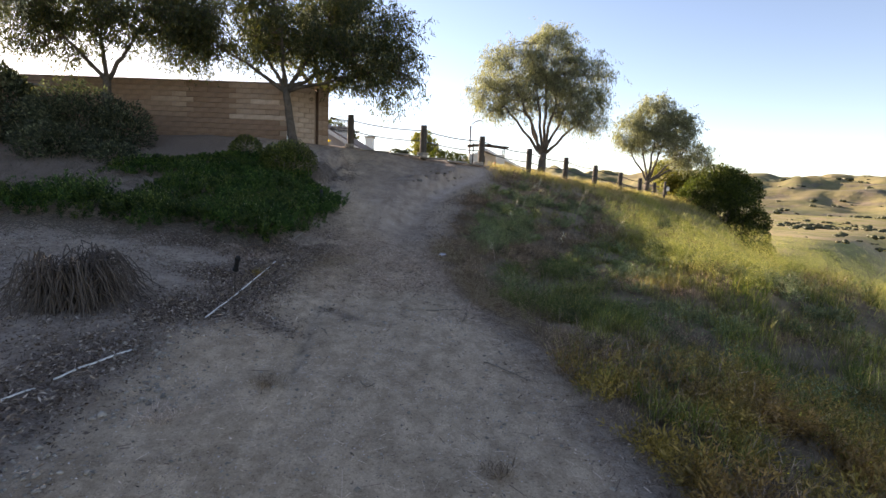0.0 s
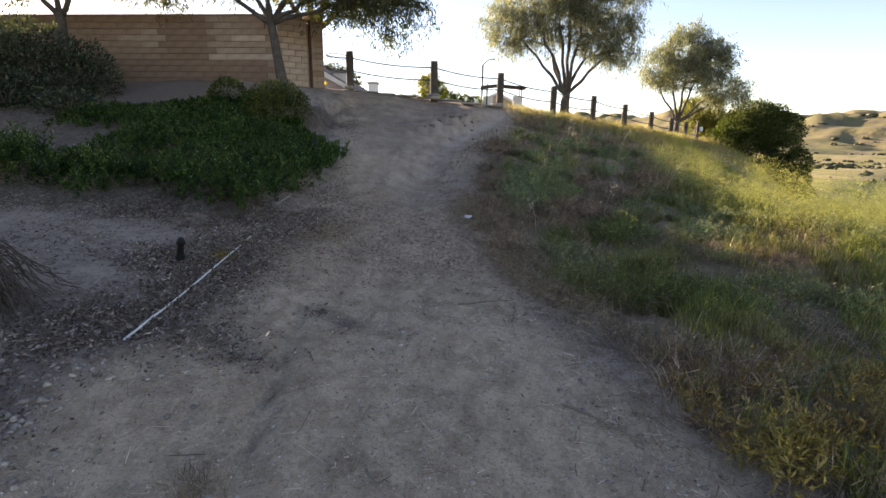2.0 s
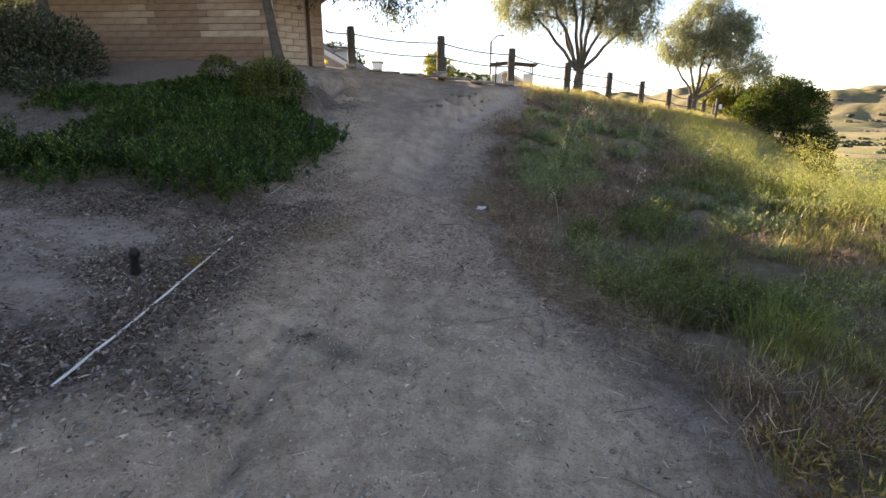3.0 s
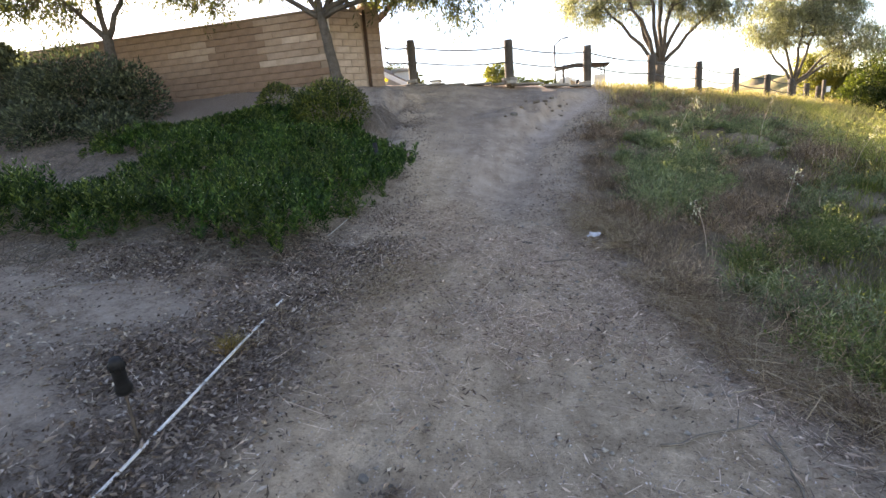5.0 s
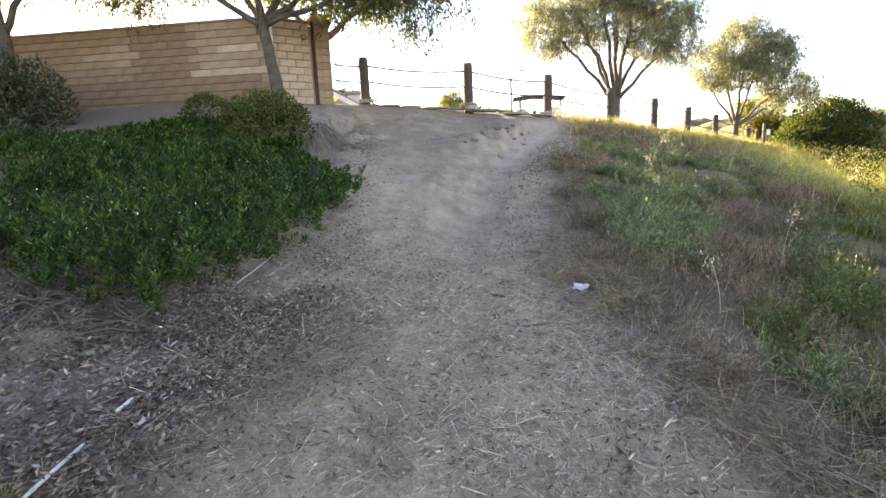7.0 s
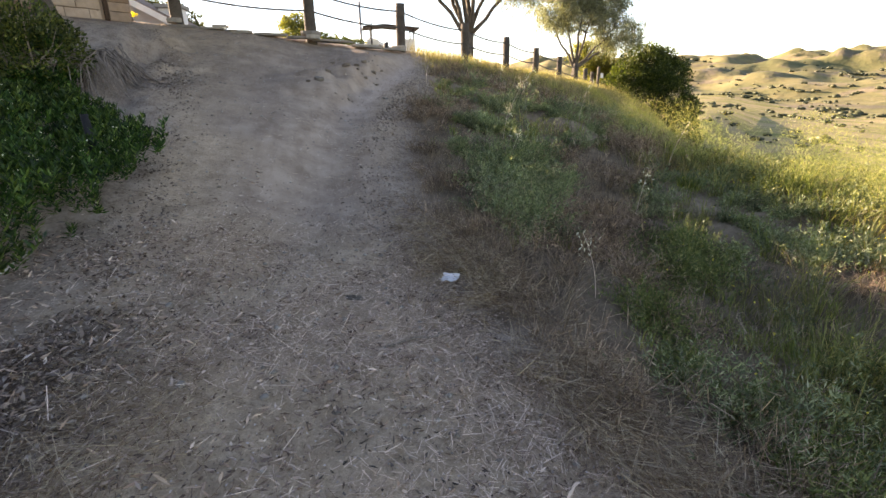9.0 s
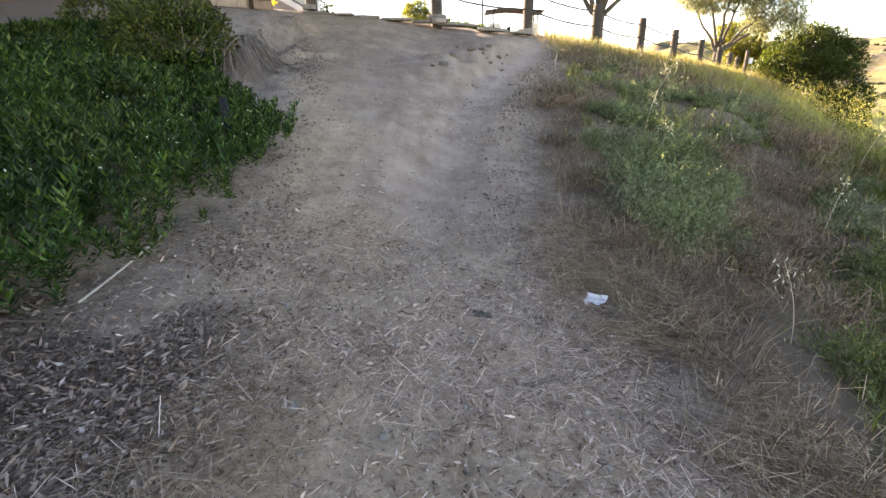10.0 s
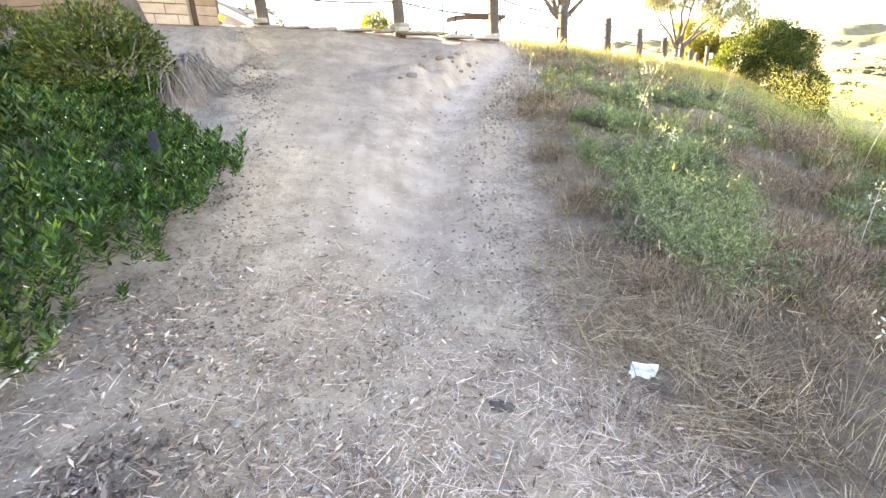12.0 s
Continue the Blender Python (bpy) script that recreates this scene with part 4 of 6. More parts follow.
def build_trees():
    build_tree("pepper_tree", "round-crowned pepper tree with drooping fine leaves by the fence", (4.6, 22.3), (0.05, 0, 1.25), 0.2,
               [(-2.6, 0.1, 4.2), (-1.7, 0.6, 5.3), (-0.9, -0.5, 6.2), (0.0, 0.3, 6.5), (0.8, -0.4, 6.0), (1.6, 0.3, 5.0), (2.6, 0.1, 3.6), (0.1, 1.0, 5.0), (-1.6, -0.7, 4.2)],
               [(0.1, 0, 5.7, 1.5, 1.5, 1.45), (-1.7, 0, 5.0, 1.5, 1.5, 1.35), (1.5, 0, 4.7, 1.5, 1.5, 1.35), (-2.75, 0, 3.9, 0.95, 1.1, 1.0), (2.1, 0, 3.3, 0.9, 1.1, 1.1), (0, 0.3, 4.2, 1.9, 1.4, 1.0), (-1.5, 0.2, 3.5, 1.1, 1.1, 0.7), (1.3, -0.2, 3.1, 0.9, 1.0, 0.6)],
               600, 9, 12, (0.16, 0.026), LEAF_TREE, MAT_BARK, 51, 1.15, slim=0.42)
    build_tree("pepper_tree", "smaller multi-limbed pepper tree further along the fence", (12.6, 30.2), (0.1, 0, 1.1), 0.17,
               [(-1.6, 0, 3.4), (-0.7, 0.3, 4.8), (0.3, -0.2, 5.3), (1.3, 0.2, 4.6), (2.3, 0, 3.0), (3.0, 0, 2.7)],
               [(0.1, 0, 5.1, 1.25, 1.4, 1.3), (-1.4, 0, 3.9, 1.05, 1.2, 1.1), (1.5, 0, 4.4, 1.25, 1.3, 1.2), (2.3, 0, 3.0, 1.1, 1.2, 1.0), (3.4, 0, 2.8, 0.6, 0.8, 0.7), (0.3, 0, 3.7, 1.4, 1.2, 0.9)],
               480, 8, 10, (0.18, 0.034), LEAF_TREE, MAT_BARK, 52, 1.0, slim=0.46)
    build_tree("yellow_green_tree", "low yellow-green leafy tree behind the fence end", (15.6, 33.7), (0, 0, 0.6), 0.14,
               [(-0.9, 0, 1.7), (0, 0, 2.4), (0.9, 0, 1.7)], [(0, 0, 1.7, 1.5, 1.3, 1.2), (0.6, 0, 1.0, 1.2, 1.2, 0.9)], 130, 8, 9, (0.2, 0.06), LEAF_YELLOW, MAT_BARK, 53, 0.4)
    build_tree("shade_tree", "large dark-crowned drooping shade tree in front of the block wall", (-4.22, 12.85), (-0.3, 0.1, 1.75), 0.12,
               [(-2.9, 0.2, 3.2), (-1.6, 0.6, 3.6), (-0.4, -0.3, 4.2), (0.9, 0.4, 3.6), (2.0, 0.2, 2.9), (2.9, 0.4, 2.5), (0.4, 1.2, 3.6), (-1.0, 1.4, 3.4)],
               [(-1.8, 0.4, 3.6, 1.9, 1.6, 1.3), (0.2, 0.4, 4.0, 1.8, 1.7, 1.5), (1.9, 0.4, 3.2, 1.5, 1.5, 1.4), (2.8, 0.3, 2.3, 1.0, 1.2, 1.0), (-3.3, 0.4, 3.0, 1.1, 1.2, 0.9), (1.0, 0.5, 2.5, 1.2, 1.0, 0.7)],
               520, 9, 12, (0.14, 0.03), LEAF_DARK, MAT_BARK, 54)
    build_tree("shade_tree", "leaning forked shade tree with a scarred trunk at the wall", (-9.6, 12.3), (0.15, -0.1, 1.75), 0.13,
               [(-1.5, 0, 3.2), (-0.3, 0.3, 4.0), (1.3, 0.1, 3.5)],
               [(-1.2, 0, 3.9, 1.4, 1.3, 0.9), (0.4, 0, 4.3, 1.6, 1.4, 1.0), (1.6, 0, 3.4, 1.2, 1.2, 0.8), (-1.1, -0.2, 2.7, 1.3, 0.9, 0.7), (0.7, -0.3, 3.0, 1.0, 0.8, 0.5), (-2.3, 0, 3.5, 1.2, 1.0, 1.0), (2.3, 0.2, 3.5, 1.0, 1.0, 0.8)], 400, 8, 9, (0.14, 0.035), LEAF_DARK, MAT_BARK, 55, scar=True)
    build_tree("eucalyptus_tree", "tall tree with pale peeling bark on the grassy bank", (-10.75, 9.3), (-0.12, 0, 3.2), 0.155,
               [(-1.0, 0, 5.0), (0.2, 0, 5.6), (1.1, 0.3, 4.8)],
               [(-0.6, 0, 5.2, 1.7, 1.5, 1.1), (0.9, 0.2, 4.9, 1.3, 1.3, 0.9), (0.0, 0, 4.0, 1.7, 1.2, 0.5)], 150, 8, 9, (0.14, 0.035), LEAF_TREE, MAT_BARK_PALE, 56)
    build_tree("garden_tree", "dark garden tree standing behind the block wall", (-5.0, 17.6), (0.1, 0, 2.2), 0.2,
               [(-1.6, 0, 3.8), (-0.4, 0, 4.6), (0.9, 0, 4.2), (2.0, -0.3, 3.2)],
               [(-1.4, 0, 4.2, 1.5, 1.4, 1.0), (0.5, 0, 4.6, 1.6, 1.4, 1.2), (1.9, 0, 3.5, 1.1, 1.2, 0.8)], 200, 8, 9, (0.16, 0.04), LEAF_TREE, MAT_BARK, 57)


def build_bush(name, label, blobs, count, leaf, mat, seed, twig=MAT_TWIG, base=None, shell=0.75, category="shrub", stems=14, datum=None):
    """blobs: centre x, y, height above the ground, half sizes."""
    rand = np.random.default_rng(seed)
    base = base or (blobs[0][0], blobs[0][1])
    root = np.array((base[0], base[1], h1(*base)))
    bush = thing(name, label, category, root)
    vol = np.array([(b[3] * b[4] * b[5]) ** 0.67 for b in blobs])
    pick = np.array(blobs)[rand.choice(len(blobs), count, p=vol / vol.sum())]
    d = unit(rand.normal(size=(count, 3)))
    lump = 1 + 0.16 * lattice(d[:, 0] * 4 + pick[:, 0] * 3, d[:, 1] * 4 + d[:, 2] * 3, seed)
    p = pick[:, :3] + d * pick[:, 3:] * (lump * (1 - (1 - shell) * rand.uniform(0, 1, count) ** 1.5))[:, None]
    p[:, 2] += height(pick[:, 0], pick[:, 1]) if datum is None else datum
    low = height(p[:, 0], p[:, 1])
    keep = p[:, 2] > low + 0.01
    p, d = p[keep], d[keep]
    v, f = leaves(p - root, d + rand.normal(0, 0.6, p.shape) + (0, 0, 0.35), leaf[0], leaf[1], rand)
    hang("foliage", mesh_of("foliage", v, f), mat, bush)
    heap = Heap()
    for b in blobs:
        for _ in range(stems):
            a = np.array((b[0] + rand.normal(0, 0.2) * b[3], b[1] + rand.normal(0, 0.2) * b[4], 0))
            a[2] = h1(a[0], a[1]) - 0.03
            e = np.array(b[:3]) + unit(rand.normal(size=(1, 3)))[0] * np.array(b[3:]) * 0.8 + (0, 0, h1(b[0], b[1]) if datum is None else datum)
            e[2] = max(e[2], a[2] + 0.1)
            heap.add(*tube_arrays(wander(a, e, rand, 5, 0.15) - root, np.linspace(0.016, 0.005, 5), 4, cap=False))
    hang("stem_work", heap.mesh("stem_work"), twig, bush)["kind"] = "stuff"
    return bush


def build_shrubs():
    build_bush("round_shrub", "clipped round dark green shrub under the wall corner", [(-3.45, 10.45, 0.36, 0.64, 0.58, 0.52), (-3.8, 10.6, 0.2, 0.5, 0.5, 0.42)], 10000, (0.055, 0.024), LEAF_SHRUB, 61)
    build_bush("round_shrub", "small round dark green shrub against the wall", [(-5.1, 11.6, 0.12, 0.42, 0.38, 0.34)], 2400, (0.06, 0.028), LEAF_SHRUB, 62)
    build_bush("tall_shrub", "tall dark grey-green shrub beside the forked tree", [(-9.4, 11.0, 0.8, 1.3, 0.9, 0.95), (-8.3, 11.2, 0.55, 0.8, 0.7, 0.7), (-8.4, 10.6, 0.2, 0.7, 0.5, 0.35), (-10.6, 11.2, 0.55, 0.9, 0.7, 0.75), (-7.6, 9.9, 0.12, 0.7, 0.5, 0.32), (-9.2, 10.0, 0.3, 1.0, 0.6, 0.55)], 26000, (0.085, 0.035), LEAF_GREY, 63, shell=0.35)
    build_bush("hedge_bank", "dark leafy hedge along the foot of the far wall", [(-12.5, 11.6, 0.9, 1.4, 0.9, 1.15), (-14.5, 11.2, 1.2, 1.7, 1.0, 1.35), (-16.8, 11.6, 1.4, 1.7, 1.0, 1.5), (-13.2, 9.0, 0.2, 1.2, 0.9, 0.45), (-11.6, 7.9, 0.1, 1.2, 0.8, 0.4)], 44000, (0.13, 0.062), LEAF_GREY, 64, shell=0.7)
    build_bush("round_bush", "large dense deep green bush at the end of the slope", [(17.3, 31.0, 2.1, 1.25, 1.3, 0.95), (18.3, 31.2, 1.9, 1.2, 1.3, 1.0), (19.1, 30.8, 1.35, 1.15, 1.2, 0.95), (16.3, 30.6, 1.35, 1.05, 1.1, 0.85), (15.5, 30.4, 0.75, 0.85, 0.9, 0.7), (17.6, 29.9, 0.95, 1.2, 0.9, 0.85), (18.6, 29.7, 0.2, 1.0, 0.9, 0.95), (19.4, 29.4, -0.6, 0.8, 0.8, 0.8), (19.5, 29.6, -1.5, 0.9, 0.8, 0.9), (19.8, 29.4, -2.3, 0.8, 0.8, 0.6), (18.3, 30.0, -0.8, 0.8, 0.8, 1.0), (16.7, 29.9, 0.5, 0.9, 0.7, 0.7)], 42000, (0.135, 0.06), LEAF_BUSH, 65, shell=0.55, datum=0.05)


build_trees()
build_shrubs()

# ---- grass, weeds, litter ----
def sown(n, x0, x1, y0, y1, rand, keep):
    x, y = rand.uniform(x0, x1, n), rand.uniform(y0, y1, n)
    k = rand.uniform(0, 1, n) < keep(x, y)
    return x[k], y[k]


def dry_line(y):
    """x of the brown brush band that crosses the slope."""
    return knots(y, (-5, 0, 2, 4, 5.5, 6.3, 7, 9, 12, 14, 17), (2.5, 2.4, 2.05, 1.5, 1.25, 1.35, 1.95, 2.6, 5.4, 7.5, 11), 0.3)


def greenness(x, y):
    """Where the slope is still green: sage weeds above the brown band, fresh grass below it."""
    b, d = dry_line(y) + 0.35 * lattice(x * 1.1, y * 1.1, 66), x - trail_right(y)
    low = eased(x - b, 0.05, 0.6)
    high = eased(b - x, 0.1, 0.6) * eased(y, 7.0, 7.7) * eased(d + 0.3 * lattice(x * 1.7, y * 1.7, 65), 0.5, 1.0)
    patchy = np.clip(0.62 + 0.75 * lattice(x * 0.95, y * 0.95, 73) + 0.4 * lattice(x * 2.3, y * 2.3, 69), 0.05, 1)
    return np.clip(low * np.maximum(patchy, 0.6) + high * np.maximum(patchy, 0.75 * eased(y, 7.3, 8) * (1 - eased(y, 11.5, 13))) * (1 - 0.4 * eased(y, 12, 14.5)), 0, 1)


def near_path(x, y):
    return 0.22 + 0.78 / (1 + (np.hypot(x - 0.8, np.maximum(0, y - 5)) / 6) ** 2)


def below(x, y):
    return 1 - eased(y, brink(x) - 1.0, brink(x) - 0.1)


def weed_clumps(cx, cy, size, stems, per, leaf, rand, spread=0.75, shape=leaves):
    """Weeds: stems that fan out of a root, with leaves along them."""
    n = len(cx) * stems
    far = np.repeat(1 + 0.09 * np.maximum(0, np.hypot(cx, cy - 5) - 2), stems * per)
    way = unit(rand.normal(size=(n, 3)) * (spread, spread, 0.25) + (0, 0, 1.0))
    long = np.repeat(size, stems) * rand.uniform(0.55, 1.15, n)
    bend = rand.normal(0, 0.3, (n, 3)) * (1, 1, 0)
    x, y = np.repeat(cx, stems), np.repeat(cy, stems)
    root = np.stack([x, y, height(x, y)], 1) + rand.normal(0, 0.03, (n, 3)) * (1, 1, 0)
    k = rand.uniform(0.12, 1.0, (n, per, 1)) ** 0.8
    p = root[:, None] + (way * long[:, None])[:, None] * k + (bend * long[:, None])[:, None] * k**2
    w = way[:, None] * 0.8 + rand.normal(0, 0.6, (n, per, 3))
    return shape(p.reshape(-1, 3), w.reshape(-1, 3), (leaf[0] * far)[:, None], (leaf[1] * far)[:, None], rand)


def build_grass():
    rand = np.random.default_rng(71)
    clump = lambda x, y, s: np.clip(0.4 + 1.5 * lattice(x * 1.9, y * 1.9, s) + 0.6 * lattice(x * 5, y * 5, s + 1), 0.1, 1)

    def olive(x, y):
        return eased(x - trail_right(y), 0.1, 0.4) * (1 - eased(y + 0.5 * lattice(x, y, 87), 2.4, 4.2)) * (0.55 + 0.45 * lattice(x * 1.6, y * 1.6, 88))

    def slope(x, y):
        return greenness(x, y) * (1 - 0.55 * olive(x, y)) * clump(x, y, 72) * near_path(x, y) * (1 - eased(y, brink(x) + 0.2, brink(x) + 1.2)) * (0.25 + 0.75 * eased(x - dry_line(y), -0.3, 0.5))

    x, y = sown(35000, 0.6, 13, -2.2, 24, rand, slope)
    big = 1 + 0.09 * np.maximum(0, np.hypot(x, y - 4) - 2)
    tall = (0.24 + 0.14 * lattice(x * 1.1, y * 1.1, 74) + 0.1 * eased(x, 3.0, 6.0)) * rand.uniform(0.6, 1.35, len(x))
    v, f = tussocks(x, y, 26, tall, 0.0045 * big, 0.85, rand, 0.065)
    stuff("slope_grass", v, f, GRASS, "mixed green and drying grass covering the slope", "grass")

    cx, cy = sown(2100, 1.5, 7.5, -1.4, 4.6, rand, olive)
    v, f = weed_clumps(cx, cy, rand.uniform(0.12, 0.36, len(cx)), 22, 9, (0.042, 0.0095), rand, 0.9)
    stuff("olive_weeds", v, f, OLIVE, "low olive-brown weeds crowding the lower slope", "weeds")
    cx, cy = sown(700, 1.4, 7, 1.0, 9.5, rand, lambda x, y: eased(x - dry_line(y), 0.2, 0.8) * (0.4 + 0.6 * lattice(x * 1.3, y * 1.3, 89)))
    p = np.stack([cx, cy, height(cx, cy) + rand.uniform(0.2, 0.42, len(cx))], 1)
    p = np.repeat(p, 5, axis=0)
    v, f = leaves(p, rand.normal(size=p.shape) + (0, 0, 0.5), 0.009, 0.007, rand)
    stuff("yellow_flowers", v, f, YELLOW, "tiny yellow flowers scattered over the green slope", "flowers")

    def dry(x, y):
        d = x - trail_right(y)
        return eased(d, -0.12, 0.3) * (1 - 0.8 * greenness(x, y)) * clump(x, y, 75) * near_path(x, y) * (1 - eased(y, brink(x) + 0.2, brink(x) + 1.2))

    x, y = sown(19000, 0.2, 11, -2.0, 22, rand, dry)
    d = eased(x - trail_right(y), 0.0, 0.8)
    big = 1 + 0.09 * np.maximum(0, np.hypot(x, y - 4) - 2)
    v, f = tussocks(x, y, 26, (0.05 + 0.17 * d) * rand.uniform(0.5, 1.6, len(x)), 0.002 * big, 1.6, rand, 0.08)
    stuff("dry_slope_grass", v, f, GRASS_DRY, "dry tan grass along the path and over the slope", "grass")

    def rust(x, y):
        patch = np.exp(-(((x - 0.98) / 0.3) ** 2 + ((y - 6.95) / 0.6) ** 2)) + 0.8 * np.exp(-(((x - 1.3 + 0.25 * (y - 4.9)) / 0.2) ** 2 + ((y - 4.9) / 0.9) ** 2))
        d = x - trail_right(y)
        return np.maximum(patch, 0.1 * eased(d, 0.15, 0.4) * (1 - eased(d, 0.7, 1.1)) * np.clip(1.6 * lattice(x * 1.5 + 9, y * 1.5, 77) - 0.1, 0, 1))

    x, y = sown(3800, 0.2, 4.0, -1.0, 12.5, rand, rust)
    v, f = tussocks(x, y, 32, rand.uniform(0.1, 0.24, len(x)), 0.0032, 2.2, rand, 0.085)
    stuff("russet_grass", v, f, GRASS_RUST, "russet dead grass in matted tufts beside the path", "grass")

    def brow(x, y):
        d = y - brink(x)
        return np.exp(-((d + 0.5) ** 2) / (0.9 + 0.12 * np.clip(x - 3, 0, 10))) * eased(x, 1.5, 2.2)

    x, y = sown(150000, 1.4, 18, 14.5, 36, rand, brow)
    v, f = blades(x, y, 0.3 + 0.1 * lattice(x * 1.5, y * 1.5, 78) + 0.1 * eased(x, 5, 9), 0.011, 0.6, rand)
    stuff("brow_grass", v, f, BROW, "sunlit straw-coloured grass along the fence line", "grass")

    def far(x, y):
        return np.maximum(eased(x - 0.55 * y, 1, 4), eased(x, 7, 10)) * (1 - eased(y, brink(x) - 0.5, brink(x) + 0.5)) / (1 + (np.hypot(x - 6, y - 6) / 13) ** 2.4)

    x, y = sown(200000, 5, 45, -12, 50, rand, far)
    r = np.hypot(x, y)
    v, f = blades(x, y, 0.17 + 0.1 * lattice(x * 0.5, y * 0.5, 79) * (1 + r * 0.01), 0.007 + 0.001 * r, 0.6, rand)
    stuff("meadow_grass", v, f, FIELD, "tall yellow-green meadow grass below the slope", "grass")
    # the long bank that runs out into the valley
    def shoulder(x, y):
        out = (x - 1.5) * 0.73 - (y - 16.2) * 0.68
        return eased(x, 5.5, 8) * eased(out, -0.2, 0.8) * (1 - eased(out, 8, 12)) * (0.6 + 0.4 * lattice(x * 0.8, y * 0.8, 80)) * (1 - 0.6 * eased(y, 24, 36))

    x, y = sown(120000, 5, 24, 10, 38, rand, shoulder)
    r = np.hypot(x, y - 5)
    v, f = blades(x, y, 0.28 + 0.17 * (1 - eased((x - 1.5) * 0.73 - (y - 16.2) * 0.68, 0.6, 2.6)) + 0.12 * lattice(x * 0.9, y * 0.9, 86), 0.006 + 0.0007 * r, 0.7, rand)
    stuff("bank_grass", v, f, GRASS_SUN, "yellow-green grass on the far end of the bank", "grass")
    # bushy weeds, green and dead, standing in clumps
    def keep(x, y):
        sage = eased(dry_line(y) - x, -0.3, 0.4)
        return greenness(x, y) ** 1.3 * (0.35 + 0.65 * sage) * below(x, y) * near_path(x, y) * np.clip(0.36 + 1.25 * lattice(x * 1.45, y * 1.45, 84), 0.02, 1)

    hx, hy = sown(3900, 0.7, 8, 5.5, 15.5, rand, keep)
    bush = weed_clumps(hx, hy, rand.uniform(0.16, 0.48, len(hx)) * (0.8 + 0.4 * lattice(hx * 1.4, hy * 1.4, 85)), 48, 16, (0.036, 0.0068), rand, 0.85)
    stuff("bushy_weeds", *bush, WEED, "rounded feathery grey-green weeds bunched on the slope", "weeds")
    cx, cy = sown(3200, 0.5, 10, 3.0, 18, rand, keep)
    v, f = weed_clumps(cx, cy, rand.uniform(0.18, 0.46, len(cx)), 20, 14, (0.038, 0.007), rand)
    stuff("slope_weeds", v, f, WEED, "leafy grey-green weeds growing in clumps on the slope", "weeds")

    def brush(x, y):
        band = np.exp(-(((x - dry_line(y)) / 0.75) ** 2))
        return np.maximum(band, 0.45 * (1 - greenness(x, y))) * eased(x - trail_right(y), 0.12, 0.5) * below(x, y) * near_path(x, y) * clump(x, y, 82)

    cx, cy = sown(8000, 0.5, 10, 1.0, 18, rand, brush)
    v, f = weed_clumps(cx, cy, rand.uniform(0.14, 0.36, len(cx)), 22, 8, (0.062, 0.0031), rand, 1.3, straws)
    stuff("dead_weeds", v, f, BRUSH, "dead brown brush standing in clumps on the slope", "weeds")
    # a mat of fallen russet straw where the brush meets the path
    def mat(x, y):
        d = x - trail_right(y)
        return eased(d, -0.1, 0.1) * (1 - eased(d, 0.45, 0.8)) * eased(y, 3.5, 4.8) * (1 - eased(y, 7.3, 8.3)) * np.clip(0.5 + 1.2 * lattice(x * 2.4, y * 2.4, 113), 0.1, 1) * (np.hypot(x - 0.62, y - 6.84) > 0.16)

    x, y = sown(110000, 0.2, 3.2, 3.5, 8.4, rand, mat)
    p = np.stack([x, y, height(x, y) + rand.uniform(0.01, 0.07, len(x))], 1)
    v, f = straws(p, np.stack([rand.normal(0.35, 0.6, len(x)), rand.normal(-0.5, 0.6, len(x)), rand.normal(0, 0.22, len(x))], 1), 0.1, 0.003, rand)
    stuff("brush_mat", v, f, GRASS_RUST, "matted russet straw heaped where brush meets path", "straw")
    hx, hy = sown(420, 1.3, 3.4, 4.6, 8.2, rand, lambda x, y: eased(x - dry_line(y), 0.1, 0.4) * np.clip(0.3 + 1.3 * lattice(x * 1.8, y * 1.8, 114), 0, 1))
    stuff("leafy_weeds", *weed_clumps(hx, hy, rand.uniform(0.16, 0.36, len(hx)), 34, 14, (0.034, 0.0075), rand, 0.85), GREENS, "fresh green leafy weeds at the foot of the slope", "weeds")
    # flattened thatch between the tufts
    def thatch(x, y):
        d = x - trail_right(y)
        return eased(d, -0.25, 0.15) * (1 - 0.75 * eased(d, 0.6, 1.3)) * below(x, y) * near_path(x, y) * np.clip(0.55 + 0.8 * lattice(x * 2.2, y * 2.2, 83), 0.05, 1)

    x, y = sown(360000, 0.0, 7, -2, 17, rand, thatch)
    v, f = flat_bits(x, y, 0.07, 0.0021, rand, 0.014, 0.45, straws)
    stuff("slope_thatch", v, f, BRUSH, "flattened brown thatch between the grass tufts", "grass")
    # tall yellow mustard on the lit ground
    cx, cy = sown(1500, 3.4, 12, 6.0, 14, rand, lambda x, y: eased(x - 0.25 * (y - 9), 4.0, 4.8) * eased(y, 6.2, 7.2) * np.clip(0.45 + lattice(x * 0.7, y * 0.7, 81), 0, 1) * (1 - eased(y, brink(x) - 7, brink(x) - 5)))
    per = 260
    t = rand.uniform(0, 1, len(cx) * per) ** 0.8
    wide = np.repeat(rand.uniform(0.08, 0.2, len(cx)), per) * (0.4 + t)
    px, py = np.repeat(cx, per) + rand.normal(0, 1, len(t)) * wide, np.repeat(cy, per) + rand.normal(0, 1, len(t)) * wide
    tall = np.repeat(rand.uniform(0.4, 1.05, len(cx)), per)
    p = np.stack([px, py, height(px, py) + t * tall], 1)
    v, f = leaves(p, rand.normal(size=p.shape) * 0.7 + (0, 0, 0.9), 0.034, 0.0048, rand)
    stuff("mustard_weeds", v, f, MUSTARD, "tall bright yellow-green mustard weeds in the sun", "weeds")


